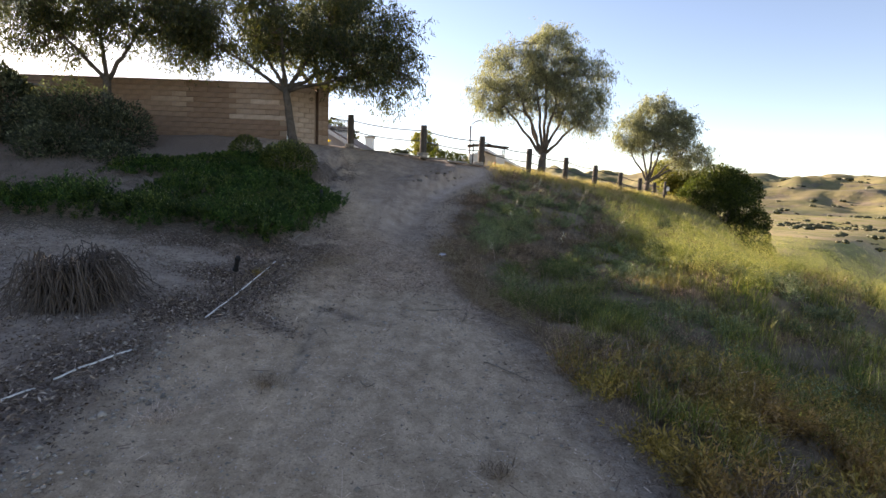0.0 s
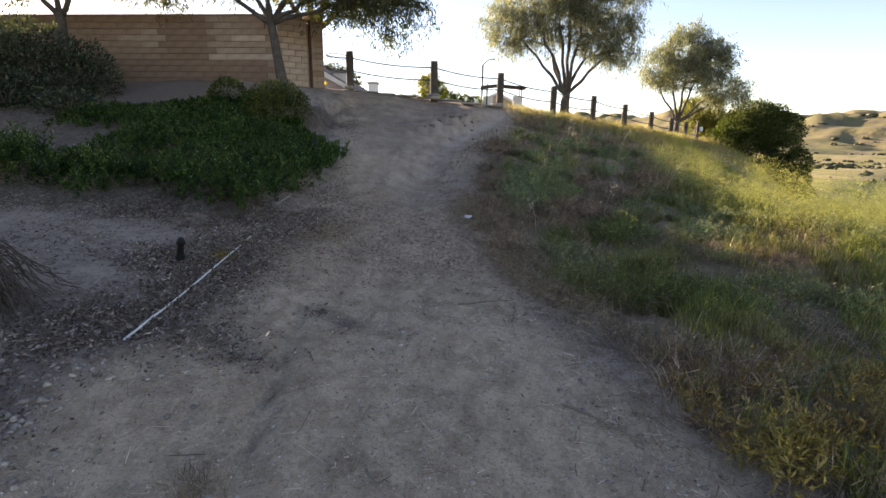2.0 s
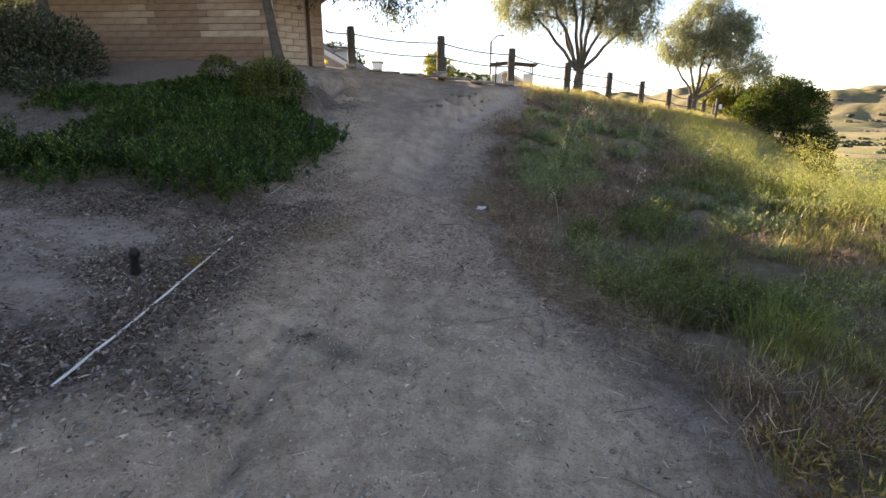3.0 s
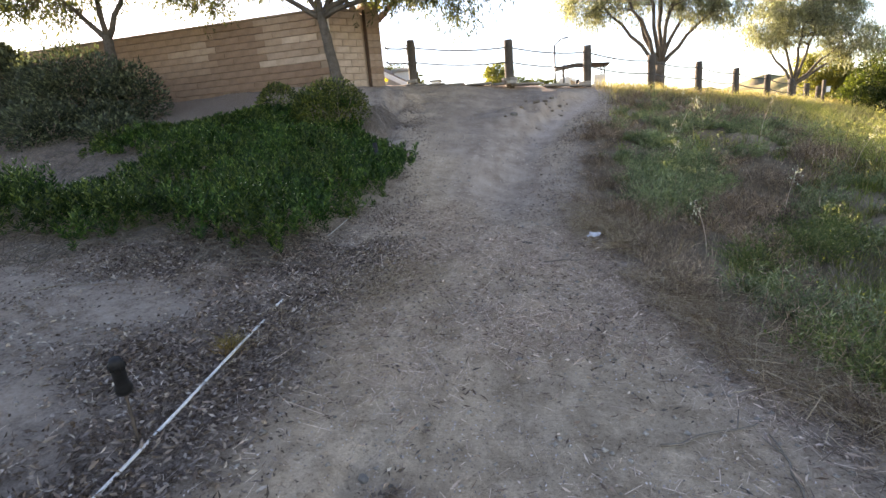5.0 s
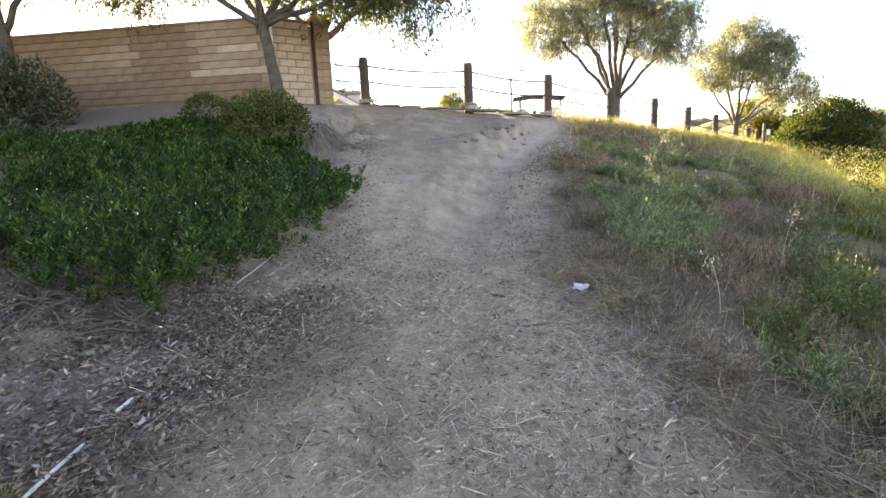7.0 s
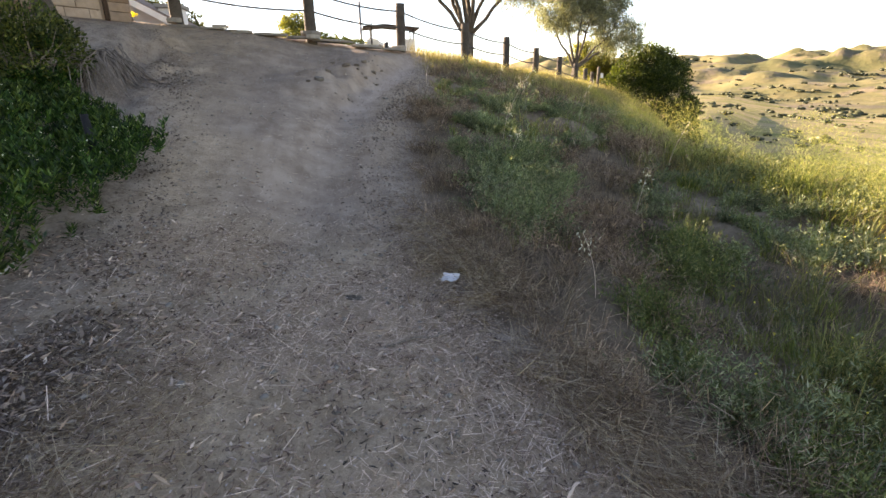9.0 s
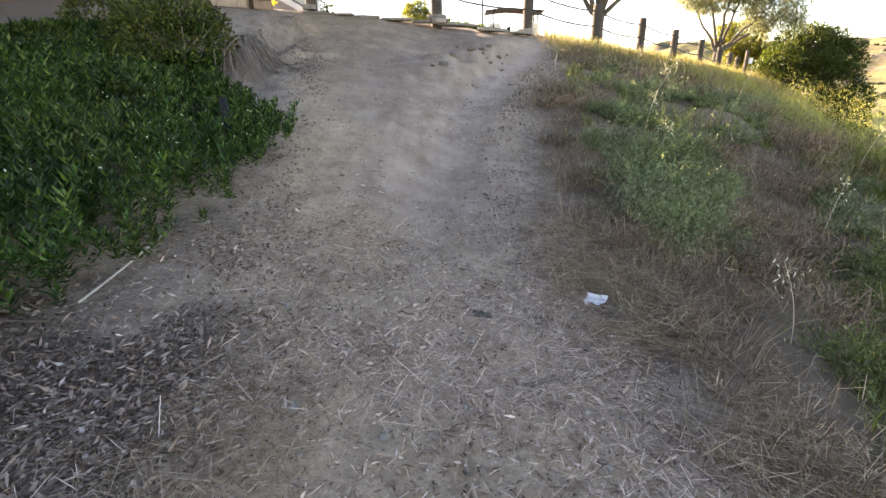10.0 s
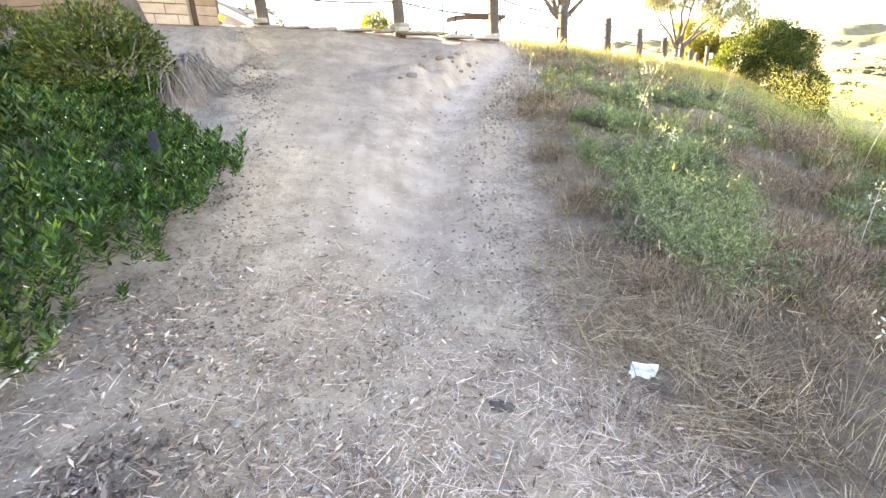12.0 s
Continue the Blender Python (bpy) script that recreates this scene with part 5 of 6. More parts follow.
def build_stalks():
    """Tall seed stalks, leaning out of the grass."""
    rand = np.random.default_rng(83)
    for x, y, tall, lean in ((2.5, 11.3, 0.95, 0.45), (2.2, 10.6, 0.6, 0.2), (3.3, 12.6, 0.8, -0.2), (1.9, 9.4, 0.55, 0.25), (4.2, 12.3, 0.9, 0.3), (2.9, 8.3, 0.7, 0.2), (1.55, 6.6, 0.5, -0.2), (3.4, 14.6, 0.7, 0.1), (4.6, 10.2, 0.8, 0.4)):
        stalk = thing("seed_stalk", "dry straw-coloured seed stalk of wild oat", "grass stalk", (x, y, h1(x, y)), "seed stalks")
        k = np.linspace(0, 1, 8)
        p = np.stack([lean * tall * k**1.7, 0.1 * tall * k**2, tall * k * (1 - 0.12 * k)], 1)
        tube("stem", p, np.linspace(0.0035, 0.0015, 8), STRAW, stalk, sides=4)
        a = p[5] + (p[7] - p[5]) * rand.uniform(0, 1, (26, 1)) + rand.normal(0, 0.035, (26, 3))
        v, f = leaves(a, rand.normal(0, 0.4, (26, 3)) + (0.2, 0, -0.5), 0.035, 0.011, rand)
        hang("seed_head", mesh_of("seed_head", v, f), FLOWER, stalk)["kind"] = "stuff"


def cover_front(x):
    return knots(x, (-12, -6, -4.6, -4.0, -3.6, -3.2, -2.5, -2.0, -1.88, -1.74, -1.6), (5.2, 5.5, 5.6, 5.6, 6.3, 5.95, 5.7, 5.75, 6.3, 7.35, 8.4), 0.08)


def cover_density(x, y):
    wob = 0.22 * lattice(x * 1.8, y * 1.8, 90)
    mass = eased(y + wob, cover_front(x), cover_front(x) + 0.25) * (1 - eased(x + wob, trail_left(y) - 0.12, trail_left(y) + 0.12)) * (1 - eased(y, 10.9, 11.7)) * eased(x, -5.4, -4.6)
    side = 1 - eased(x + 0.65 * (y - 8.6) + wob, -1.85, -1.65)
    strip = eased(y + wob, cover_front(x), cover_front(x) + 0.25) * (1 - eased(y + wob, cover_front(x) + 0.75, cover_front(x) + 1.15)) * (1 - eased(x, -5.0, -4.4)) * eased(x, -13, -11)
    lim = 10.45 + 1.25 * (x + 5.5)
    back = eased(y + wob, 8.3, 8.8) * (1 - eased(y + wob, lim - 0.3, lim + 0.15)) * (1 - eased(x, -5.2, -4.7)) * eased(x, -7.4, -6.8) * 0.9
    return np.maximum(np.maximum(mass * np.where(y > 8.6, side, 1), strip), back)


def build_cover():
    rand = np.random.default_rng(91)
    # leafy shoots, crowded on hummocks and lower at the edges
    x, y = sown(26000, -12, -1.4, 5.0, 12.7, rand, cover_density)
    d = cover_density(x, y)
    hump = 0.8 + 0.55 * lattice(x * 1.3, y * 1.3, 92) + 0.5 * lattice(x * 3.1, y * 3.1, 93) + 0.25 * lattice(x * 6.5, y * 6.5, 94)
    rise = (0.15 + 0.33 * (1 - 0.85 * eased(y, 8.3, 9.4)) * d**1.5 * hump).clip(0.08, 0.7) * rand.uniform(0.6, 1.1, len(x))
    per = 26
    lean = rand.normal(0, 0.3, (len(x), 3)) * (1, 1, 0) + (0.1, -0.1, 1.0)
    k = np.sort(rand.uniform(0.25, 1, (len(x), per)) ** 0.6, axis=1)
    root = np.stack([x, y, height(x, y)], 1)
    p = root[:, None] + (lean * rise[:, None])[:, None] * k[:, :, None]
    turn = np.arange(per) * 2.4 + rand.uniform(0, 6.3, (len(x), 1)) + rand.normal(0, 0.3, k.shape)
    w = np.stack([np.cos(turn), np.sin(turn), 0.15 + 1.1 * k**3 + rand.normal(0, 0.2, k.shape)], 2) + lean[:, None] * 0.2
    far = np.repeat(1 + 0.05 * np.maximum(0, np.hypot(x, y - 5) - 3), per)[:, None]
    v, f = leaves(p.reshape(-1, 3), w.reshape(-1, 3), 0.056 * far, 0.0155 * far, rand, level=2.5)
    stuff("ground_cover", v, f, LEAF_COVER, "dense dark green leafy ground cover with tiny pale flowers", "ground cover")
    pick = rand.choice(len(x), 2600)
    pick = pick[lattice(x[pick] * 1.1, y[pick] * 1.1, 95) > -0.05]
    p = root[pick] + lean[pick] * rise[pick][:, None] * 1.06
    v, f = leaves(p, rand.normal(size=p.shape) + (0, 0, 0.6), 0.018, 0.009, rand)
    stuff("cover_flowers", v, f, FLOWER, "tiny pale flowers scattered over the ground cover", "flowers")
    # dead stems at the foot and in the gap behind
    heap = Heap()
    x = rand.uniform(-10.5, -1.9, 1900)
    y = np.where(rand.uniform(0, 1, 1900) < 0.35, cover_front(x) + rand.normal(0.0, 0.2, 1900), rand.uniform(6.6, 9.8, 1900))
    ok = (y < cover_front(x) + 0.4) | (x < -4.7)
    for a, b in zip(x[ok], y[ok]):
        t, l = rand.uniform(0, 2 * np.pi), rand.uniform(0.15, 0.5)
        c, e = a + l * np.cos(t), b + l * np.sin(t)
        m = (a + c) / 2 + rand.normal(0, 0.05), (b + e) / 2 + rand.normal(0, 0.05)
        p = np.array([(a, b, h1(a, b) + 0.0), (m[0], m[1], h1(*m) + rand.uniform(0.03, 0.14)), (c, e, h1(c, e) + rand.uniform(0.0, 0.1))])
        heap.add(*tube_arrays(p, (0.005, 0.004, 0.002), 4, cap=False))
    tagged(hang("dead_stems", heap.mesh("dead_stems"), MAT_STEM), "tangle of dry grey-brown dead stems under the ground cover", "dead stems", kind="stuff")


def flat_bits(x, y, length, width, rand, lift=0.006, tilt=0.25, shape=leaves):
    a = rand.uniform(0, 2 * np.pi, len(x))
    p = np.stack([x, y, height(x, y) + lift], 1)
    w = np.stack([np.cos(a), np.sin(a), rand.normal(0, tilt, len(x))], 1)
    return shape(p, w, length, width, rand)


def build_litter():
    rand = np.random.default_rng(97)

    x, y = sown(290000, -6.5, -0.4, -0.8, 7.6, rand, litter_at)
    v, f = flat_bits(x, y, 0.036 * rand.uniform(0.6, 1.4, (len(x), 1)), 0.0155, rand, 0.008, 0.5)
    stuff("leaf_litter", v, f, CHIP, "grey-brown fallen leaves and chips on bare soil", "leaf litter")

    def trail_straw(x, y):
        zone = eased(y, 3.2, 5.4) * (1 - eased(y, 6.8, 8.4)) + 0.04
        return zone * (0.2 + 0.8 * eased(x, -1.5, -0.7)) * eased(x, -2.6, -1.6) * (1 - eased(x, trail_right(y) - 0.1, trail_right(y) + 0.35)) * np.clip(0.5 + 0.7 * lattice(x * 1.6, y * 1.6, 101), 0.03, 1)

    x, y = sown(360000, -2.8, 2.6, 0, 10.5, rand, trail_straw)
    v, f = flat_bits(x, y, 0.05 * rand.uniform(0.5, 1.5, (len(x), 1)), 0.0028, rand, 0.007, 0.3, straws)
    stuff("scattered_straw", v, f, STRAW, "pale dry straw strewn over the path", "straw")
    x, y = sown(170000, -2.5, 2.4, -0.5, 15, rand, lambda x, y: 0.012 + 0.3 * eased(y, 4.3, 5.6) * (1 - eased(y, 7.0, 8.4)) * np.clip(0.45 + 0.9 * lattice(x * 2.6, y * 2.6, 109), 0, 1) * (1 - eased(x, trail_right(y) - 0.1, trail_right(y) + 0.2)) + 0.25 * np.exp(-(((x - trail_right(y)) / 0.4) ** 2)) + 0.45 * eased(y, 4.2, 5.6) * (1 - eased(y, 7.0, 9.0)) * np.exp(-(((x + 1.1) / 0.7) ** 2)))
    v, f = flat_bits(x, y, 0.022, 0.0095, rand, 0.006, 0.4)
    stuff("edge_litter", v, f, CHIP_PALE, "small dry leaf bits along the edge of the path", "leaf litter")
    # curled leaves and bark scraps in drifts on the straw
    x, y = sown(60000, -2.2, 2.2, 2.6, 9, rand, lambda x, y: (0.06 + 0.5 * eased(y, 3.6, 5.0) * (1 - eased(y, 7.0, 8.6))) * np.clip(0.25 + 1.3 * lattice(x * 3.3, y * 3.3, 110), 0.02, 1) * (1 - eased(x, trail_right(y) - 0.1, trail_right(y) + 0.4)))
    v, f = flat_bits(x, y, 0.052 * rand.uniform(0.5, 1.3, (len(x), 1)), 0.011, rand, 0.012, 0.45)
    stuff("curled_leaves", v, f, CHIP_PALE, "pale curled dead leaves and bark scraps on the path", "leaf litter")
    x, y = sown(30000, -2.2, 2.2, -0.6, 9, rand, lambda x, y: (0.1 + 0.4 * eased(y, 3.6, 5.0) * (1 - eased(y, 7.0, 8.6))) * np.clip(-0.1 + 1.3 * lattice(x * 2.7, y * 2.7, 111), 0.01, 1) * (1 - eased(x, trail_right(y) - 0.1, trail_right(y) + 0.4)))
    v, f = flat_bits(x, y, 0.04 * rand.uniform(0.5, 1.3, (len(x), 1)), 0.012, rand, 0.008, 0.5)
    stuff("dark_scraps", v, f, MAT_SCRAP, "dark brown bark scraps strewn over the path", "leaf litter")
    # rubbly strip under the ground cover and along the slope's edge
    def strip(x, y):
        left = np.exp(-(((x - trail_left(y) - 0.12) / 0.22) ** 2)) * eased(y, 6.3, 7.2) * (1 - eased(y, 12.5, 13.5))
        right = np.exp(-(((x - trail_right(y) + 0.1) / 0.16) ** 2)) * eased(y, 7.0, 8.5) * (1 - eased(y, 12, 14))
        return np.maximum(0.8 * left, 0.5 * right) * np.clip(0.5 + 0.9 * lattice(x * 3, y * 3, 108), 0.05, 1)

    x, y = sown(62000, -3.6, 2.0, 6.2, 13.6, rand, strip)
    v, f = flat_bits(x, y, 0.032, 0.018, rand, 0.008, 0.5)
    stuff("edge_rubble", v, f, CHIP, "dark clods and fallen leaves along the path's edges", "leaf litter")
    # grit and small clods
    x, y = sown(75000, -2.4, 2.6, -0.6, 11, rand, lambda x, y: on_trail(x, y) * (1 - 0.75 * eased(y, 5, 10)) * np.clip(0.5 + 0.8 * lattice(x * 2.4, y * 2.4, 107), 0.1, 1))
    v, f = flat_bits(x, y, 0.013, 0.009, rand, 0.003, 0.5)
    stuff("path_grit", v, f, GRIT, "fine pale and dark grit on the path", "grit")
    # short twigs and stalks strewn over the path
    x, y = sown(20000, -2.2, 2.6, -0.6, 9, rand, lambda x, y: (0.3 + 0.7 * eased(x, -1.4, -0.7)) * 0.03 + 0.35 * (0.2 + 0.8 * eased(x, -1.4, -0.7)) * np.clip(-0.1 + 1.2 * lattice(x * 2.1, y * 2.1, 112), 0, 1) + 0.25 * np.exp(-(((x - trail_right(y)) / 0.35) ** 2)))
    v, f = flat_bits(x, y, 0.075 * rand.uniform(0.4, 1.7, (len(x), 1)), 0.0042, rand, 0.007, 0.15, straws)
    stuff("path_twigs", v, f, CHIP_PALE, "short dry twigs and stalks strewn over the path", "twigs")
    # matted russet straw beside the path
    x, y = sown(70000, -2.2, 0.1, 3.8, 6.9, rand, lambda x, y: np.exp(-(((x + 1.05) / 0.42) ** 2 + ((y - 5.15) / 0.8) ** 2)) * np.clip(0.65 + 0.6 * lattice(x * 3, y * 3, 104), 0, 1))
    v, f = flat_bits(x, y, 0.09, 0.0019, rand, 0.014, 0.25, straws)
    stuff("russet_straw", v, f, GRASS_RUST, "matted russet straw patch beside the path", "straw")
    # pebbles
    def stony(x, y):
        gravel = np.exp(-(((x + 1.35) / 0.45) ** 2)) * (1 - eased(y, 2.5, 3.0)) * np.clip(0.6 + 1.1 * lattice(x * 1.9, y * 1.9, 105), 0.05, 1)
        left = (1 - eased(x, -1.5, -0.8)) * (1 - eased(y, 4.6, 6.6)) * np.clip(0.1 + 0.5 * lattice(x * 1.2, y * 1.2, 106), 0, 1)
        return np.maximum(np.maximum(0.1 * on_trail(x, y), left), gravel) + 0.1 * np.exp(-(((x - trail_right(y)) / 0.3) ** 2))

    x, y = sown(100000, -5.5, 2.6, -1.2, 14.5, rand, stony)
    s = (0.005 + 0.017 * rand.uniform(0, 1, len(x)) ** 4) * (1 + 0.35 * np.exp(-(((x + 1.3) / 0.5) ** 2)) * (y < 3))
    o = np.array([(1, 0, 0), (0, 1, 0), (-1, 0, 0), (0, -1, 0), (0, 0, 0.7), (0, 0, -0.7)])
    v = np.stack([x, y, height(x, y) + 0.25 * s], 1)[:, None] + o * s[:, None, None] * rand.uniform(0.65, 1.3, (len(x), 6, 1))
    tri = np.array([(0, 1, 4), (1, 2, 4), (2, 3, 4), (3, 0, 4), (1, 0, 5), (2, 1, 5), (3, 2, 5), (0, 3, 5)])
    stuff("pebbles", v.reshape(-1, 3), (np.arange(len(x))[:, None, None] * 6 + tri).reshape(-1, 3), MAT_PEBBLE, "small grey pebbles and clods on the path", "pebbles")


FIELD = foliage("meadow_blade", [(0.0, (0.2, 0.21, 0.07)), (0.5, (0.33, 0.315, 0.12)), (1.0, (0.46, 0.41, 0.2))], 0.5, [(0.0, (0.26, 0.22, 0.1)), (1.0, (0.46, 0.39, 0.22))], 0.12)
# blades of the sunny bank and brow, the sunlight partly put into their colour
GRASS_SUN = foliage("sunlit_bank_blade", [(0.0, (0.168, 0.199, 0.0525)), (0.5, (0.312, 0.316, 0.0945)), (1.0, (0.504, 0.445, 0.189))], 0.5, [(0.0, (0.18, 0.152, 0.0945)), (1.0, (0.432, 0.363, 0.231))], 0.5)
BROW = foliage("sunlit_brow_blade", [(0.0, (0.193, 0.183, 0.0735)), (0.5, (0.319, 0.29, 0.127)), (1.0, (0.454, 0.396, 0.216))], 0.5, [(0.0, (0.213, 0.165, 0.098)), (1.0, (0.425, 0.348, 0.216))], 0.8)
GREENS = foliage("fresh_weed_leaf", [(0.0, (0.05, 0.075, 0.025)), (0.5, (0.115, 0.15, 0.05)), (0.9, (0.2, 0.225, 0.085)), (1.0, (0.36, 0.34, 0.18))], 0.4, vary=0.45)
OLIVE = foliage("olive_weed", [(0.0, (0.143, 0.111, 0.0287)), (0.5, (0.302, 0.227, 0.0574)), (1.0, (0.54, 0.39, 0.125))], 0.4, [(0.0, (0.159, 0.0975, 0.0383)), (1.0, (0.413, 0.26, 0.105))], 0.9, vary=0.4)
MAT_SCRAP = foliage("bark_scrap", [(0.0, (0.045, 0.034, 0.028)), (0.7, (0.1, 0.078, 0.066)), (1.0, (0.2, 0.16, 0.138))], 0.05)
GRIT = foliage("path_grit", [(0.0, (0.136, 0.108, 0.095)), (0.5, (0.349, 0.289, 0.259)), (1.0, (0.64, 0.559, 0.518))], 0.0)
MUSTARD = foliage("mustard_leaf", [(0.0, (0.2, 0.24, 0.07)), (0.7, (0.39, 0.4, 0.14)), (1.0, (0.58, 0.54, 0.24))], 0.55)
build_grass()
build_stalks()
build_cover()
build_litter()

# ---- loose things on the ground ----
def pipe(a, b, label, radius=0.0072, mat=MAT_PVC):
    a, b = np.array((*a, h1(*a) + 0.016)), np.array((*b, h1(*b) + 0.016))
    k = np.linspace(0, 1, 14)[:, None]
    p = a + (b - a) * k
    p[:, 2] = np.maximum(p[:, 2], height(p[:, 0], p[:, 1]) + 0.012)
    p[:, 0] += 0.006 * float(np.linalg.norm(b - a)) * np.sin(k[:, 0] * 5)
    mid = p.mean(0)
    ob = tube("irrigation_pipe", p - mid, radius, mat, sides=10)
    ob.location = mid
    tagged(ob, label, "pipe", "irrigation pipes")


def build_sprinkler():
    x, y = -1.52, 3.6
    lean = Matrix.Translation((0.02, -0.02, 0.245)) @ Vector((0.071, -0.068, 0.172)).to_track_quat("Z", "Y").to_matrix().to_4x4() @ Matrix.Translation((0, 0, -0.17))
    s = thing("sprinkler", "black pop-up sprinkler head leaning on a thin riser", "sprinkler", (x, y, h1(x, y)))
    tube("riser", [(0, 0, -0.05), (0.003, -0.002, 0.1), (0.012, -0.012, 0.2), (0.024, -0.024, 0.26)], 0.0065, MAT_DEAD, s, "dull grey-brown riser pipe", sides=10)
    prof = ((0.0, 0.17), (0.032, 0.171), (0.032, 0.188), (0.025, 0.212), (0.0235, 0.305), (0.027, 0.31), (0.027, 0.338), (0.022, 0.345), (0.02, 0.36), (0.0, 0.362))
    n = 18
    v = [(r * math.cos(2 * math.pi * i / n), r * math.sin(2 * math.pi * i / n), z) for r, z in prof for i in range(n)]
    f = [(k * n + i, k * n + (i + 1) % n, (k + 1) * n + (i + 1) % n, (k + 1) * n + i) for k in range(len(prof) - 1) for i in range(n)]
    head = smooth(mesh_of("sprinkler_body", v, f))
    head.transform(lean)
    hang("sprinkler_body", head, MAT_BLACK, s)
    for i in range(10):
        t = 2 * math.pi * i / 10
        part("grip", box((0.005, 0.005, 0.022), (0.0275 * math.cos(t), 0.0275 * math.sin(t), 0.324)), MAT_BLACK, s).data.transform(lean)


def rock(name, x, y, size, seed, mat, label, category="rock", group=""):
    rand = np.random.default_rng(seed)
    bm = bmesh.new()
    bmesh.ops.create_icosphere(bm, subdivisions=2, radius=0.5)
    for v in bm.verts:
        q = v.co * 3
        v.co *= 1 + 0.28 * float(lattice(q.x + seed, q.y + q.z * 1.7, seed)) + rand.uniform(-0.04, 0.04)
        v.co = Vector((v.co.x * size[0], v.co.y * size[1], v.co.z * size[2]))
    me = bpy.data.meshes.new(name)
    bm.to_mesh(me)
    bm.free()
    ob = hang(name, me, mat)
    ob.location = (x, y, h1(x, y) + size[2] * 0.2)
    ob.rotation_euler = (rand.uniform(-0.2, 0.2), rand.uniform(-0.2, 0.2), rand.uniform(0, 6))
    tagged(ob, label, category, group)
    return ob


def build_debris():
    pipe((-1.79, 1.55), (-1.59, 2.05), "white plastic irrigation pipe lying on the litter")
    pipe((-1.86, 0.6), (-1.8, 1.42), "white plastic irrigation pipe lying on the litter")
    pipe((-1.42, 2.82), (-1.56, 4.66), "long white plastic irrigation pipe lying beside the path")
    pipe((-1.6, 4.86), (-1.61, 4.96), "short broken piece of white pipe")
    pipe((-1.92, 6.42), (-1.915, 7.15), "dusty white irrigation pipe running under the ground cover", 0.0065, MAT_PVC_OLD)
    build_sprinkler()
    stub = thing("pipe_stub", "short black pipe stub sticking out of the bank", "pipe", (-2.02, 8.42, h1(-2.02, 8.42)))
    tube("tube", [(0, 0, -0.08), (0.0, 0, 0.2), (-0.01, 0, 0.46)], 0.03, MAT_BLACK, stub, sides=12)
    # crumpled wrapper
    rand = np.random.default_rng(5)
    gx, gy = np.meshgrid(np.linspace(-1, 1, 9), np.linspace(-1, 1, 7))
    x, y = gx.ravel() * 0.054 * (1 - 0.3 * (gy.ravel() < -0.5)) + 0.012 * gy.ravel(), gy.ravel() * 0.034
    z = 0.018 + 0.013 * lattice(gx.ravel() * 2.2, gy.ravel() * 2.2, 6) + 0.02 * (gy.ravel() > 0.7) + rand.normal(0, 0.002, x.shape)
    i = (np.arange(6)[:, None] * 9 + np.arange(8)).ravel()
    v = np.concatenate([np.stack([x, y, z], 1), np.stack([x, y, z - 0.004], 1)])
    f = np.concatenate([np.stack([i, i + 1, i + 10, i + 9], 1), np.stack([i + 63, i + 72, i + 73, i + 64], 1)])
    w = hang("wrapper", mesh_of("wrapper", v, f), MAT_PAPER)
    w.location, w.rotation_euler = (0.62, 6.84, h1(0.62, 6.84) + 0.04), (radians(12), 0, radians(-18))
    tagged(w, "crumpled white paper wrapper at the edge of the path", "litter")
    rock("plastic_scrap", 1.2, 4.7, (0.06, 0.05, 0.03), 8, MAT_PAPER, "small crumpled white plastic scrap", "litter")
    for n, (a, b, s) in enumerate(((-0.56, 3.63, 0.05), (-0.62, 3.5, 0.035), (0.45, 3.6, 0.03), (-0.75, 5.9, 0.05), (-0.4, 5.8, 0.045), (0.2, 4.9, 0.035), (-1.1, 2.6, 0.05), (-0.85, 3.05, 0.05), (-0.3, 2.4, 0.04), (0.9, 3.2, 0.035), (-1.0, 6.6, 0.045), (-2.1, 5.3, 0.06), (-2.45, 5.0, 0.05))):
        rock("stone", a, b, (s, s * 0.8, s * 0.6), 20 + n, MAT_STONE, "small pale stone lying on the path", "stone", "stones on the path")
    # broken stone on the dirt face
    for n, (a, b, s) in enumerate(((-0.34, 12.15, 0.26), (-0.2, 12.55, 0.18), (-0.5, 12.0, 0.12), (0.1, 13.1, 0.24), (0.45, 13.9, 0.26), (0.3, 13.6, 0.18), (0.68, 12.1, 0.14), (0.95, 12.0, 0.1), (0.62, 13.2, 0.13), (-0.15, 13.5, 0.15), (0.8, 14.2, 0.14), (0.25, 13.35, 0.3), (0.6, 13.75, 0.22))):
        s *= 0.7
        me = slab((s, s * 0.7, s * 0.3), 200 + n)
        if n not in (0, 6, 7):
            me.materials[0] = MAT_CLOD
        ob = hang("rubble", me, None)
        ob.location, ob.rotation_euler = (a, b, h1(a, b) + s * 0.1), (0.3 - 0.05 * n, 0.15, n * 1.1)
        tagged(ob, "broken flat stone half buried in the dirt face", "stone", "rubble on the dirt face")
    # clods along the cut beside the worn line
    rand = np.random.default_rng(19)
    for n in range(18):
        k = rand.uniform(0, 1) ** 0.8
        b = 11.6 + 3.3 * k
        a = float(np.interp(b, (11, 13, 15.5), (0.0, 0.7, 1.45))) - 0.36 + rand.normal(0, 0.16)
        size = 0.035 + 0.09 * rand.uniform(0, 1) ** 3
        rock("clod", a, b, (size, size * 0.8, size * 0.6), 300 + n, MAT_CLOD, "dark clod of dry earth on the dirt face", "clod", "clods on the dirt face")
    # dark dig in the path: a flat dark lump for the hole's shade
    rock("dig_patch", -0.01, 6.72, (0.09, 0.11, 0.02), 44, MAT_BARK, "small flat dark lump in place of a dug hole", "tuft")
    # fallen twigs
    rand = np.random.default_rng(15)
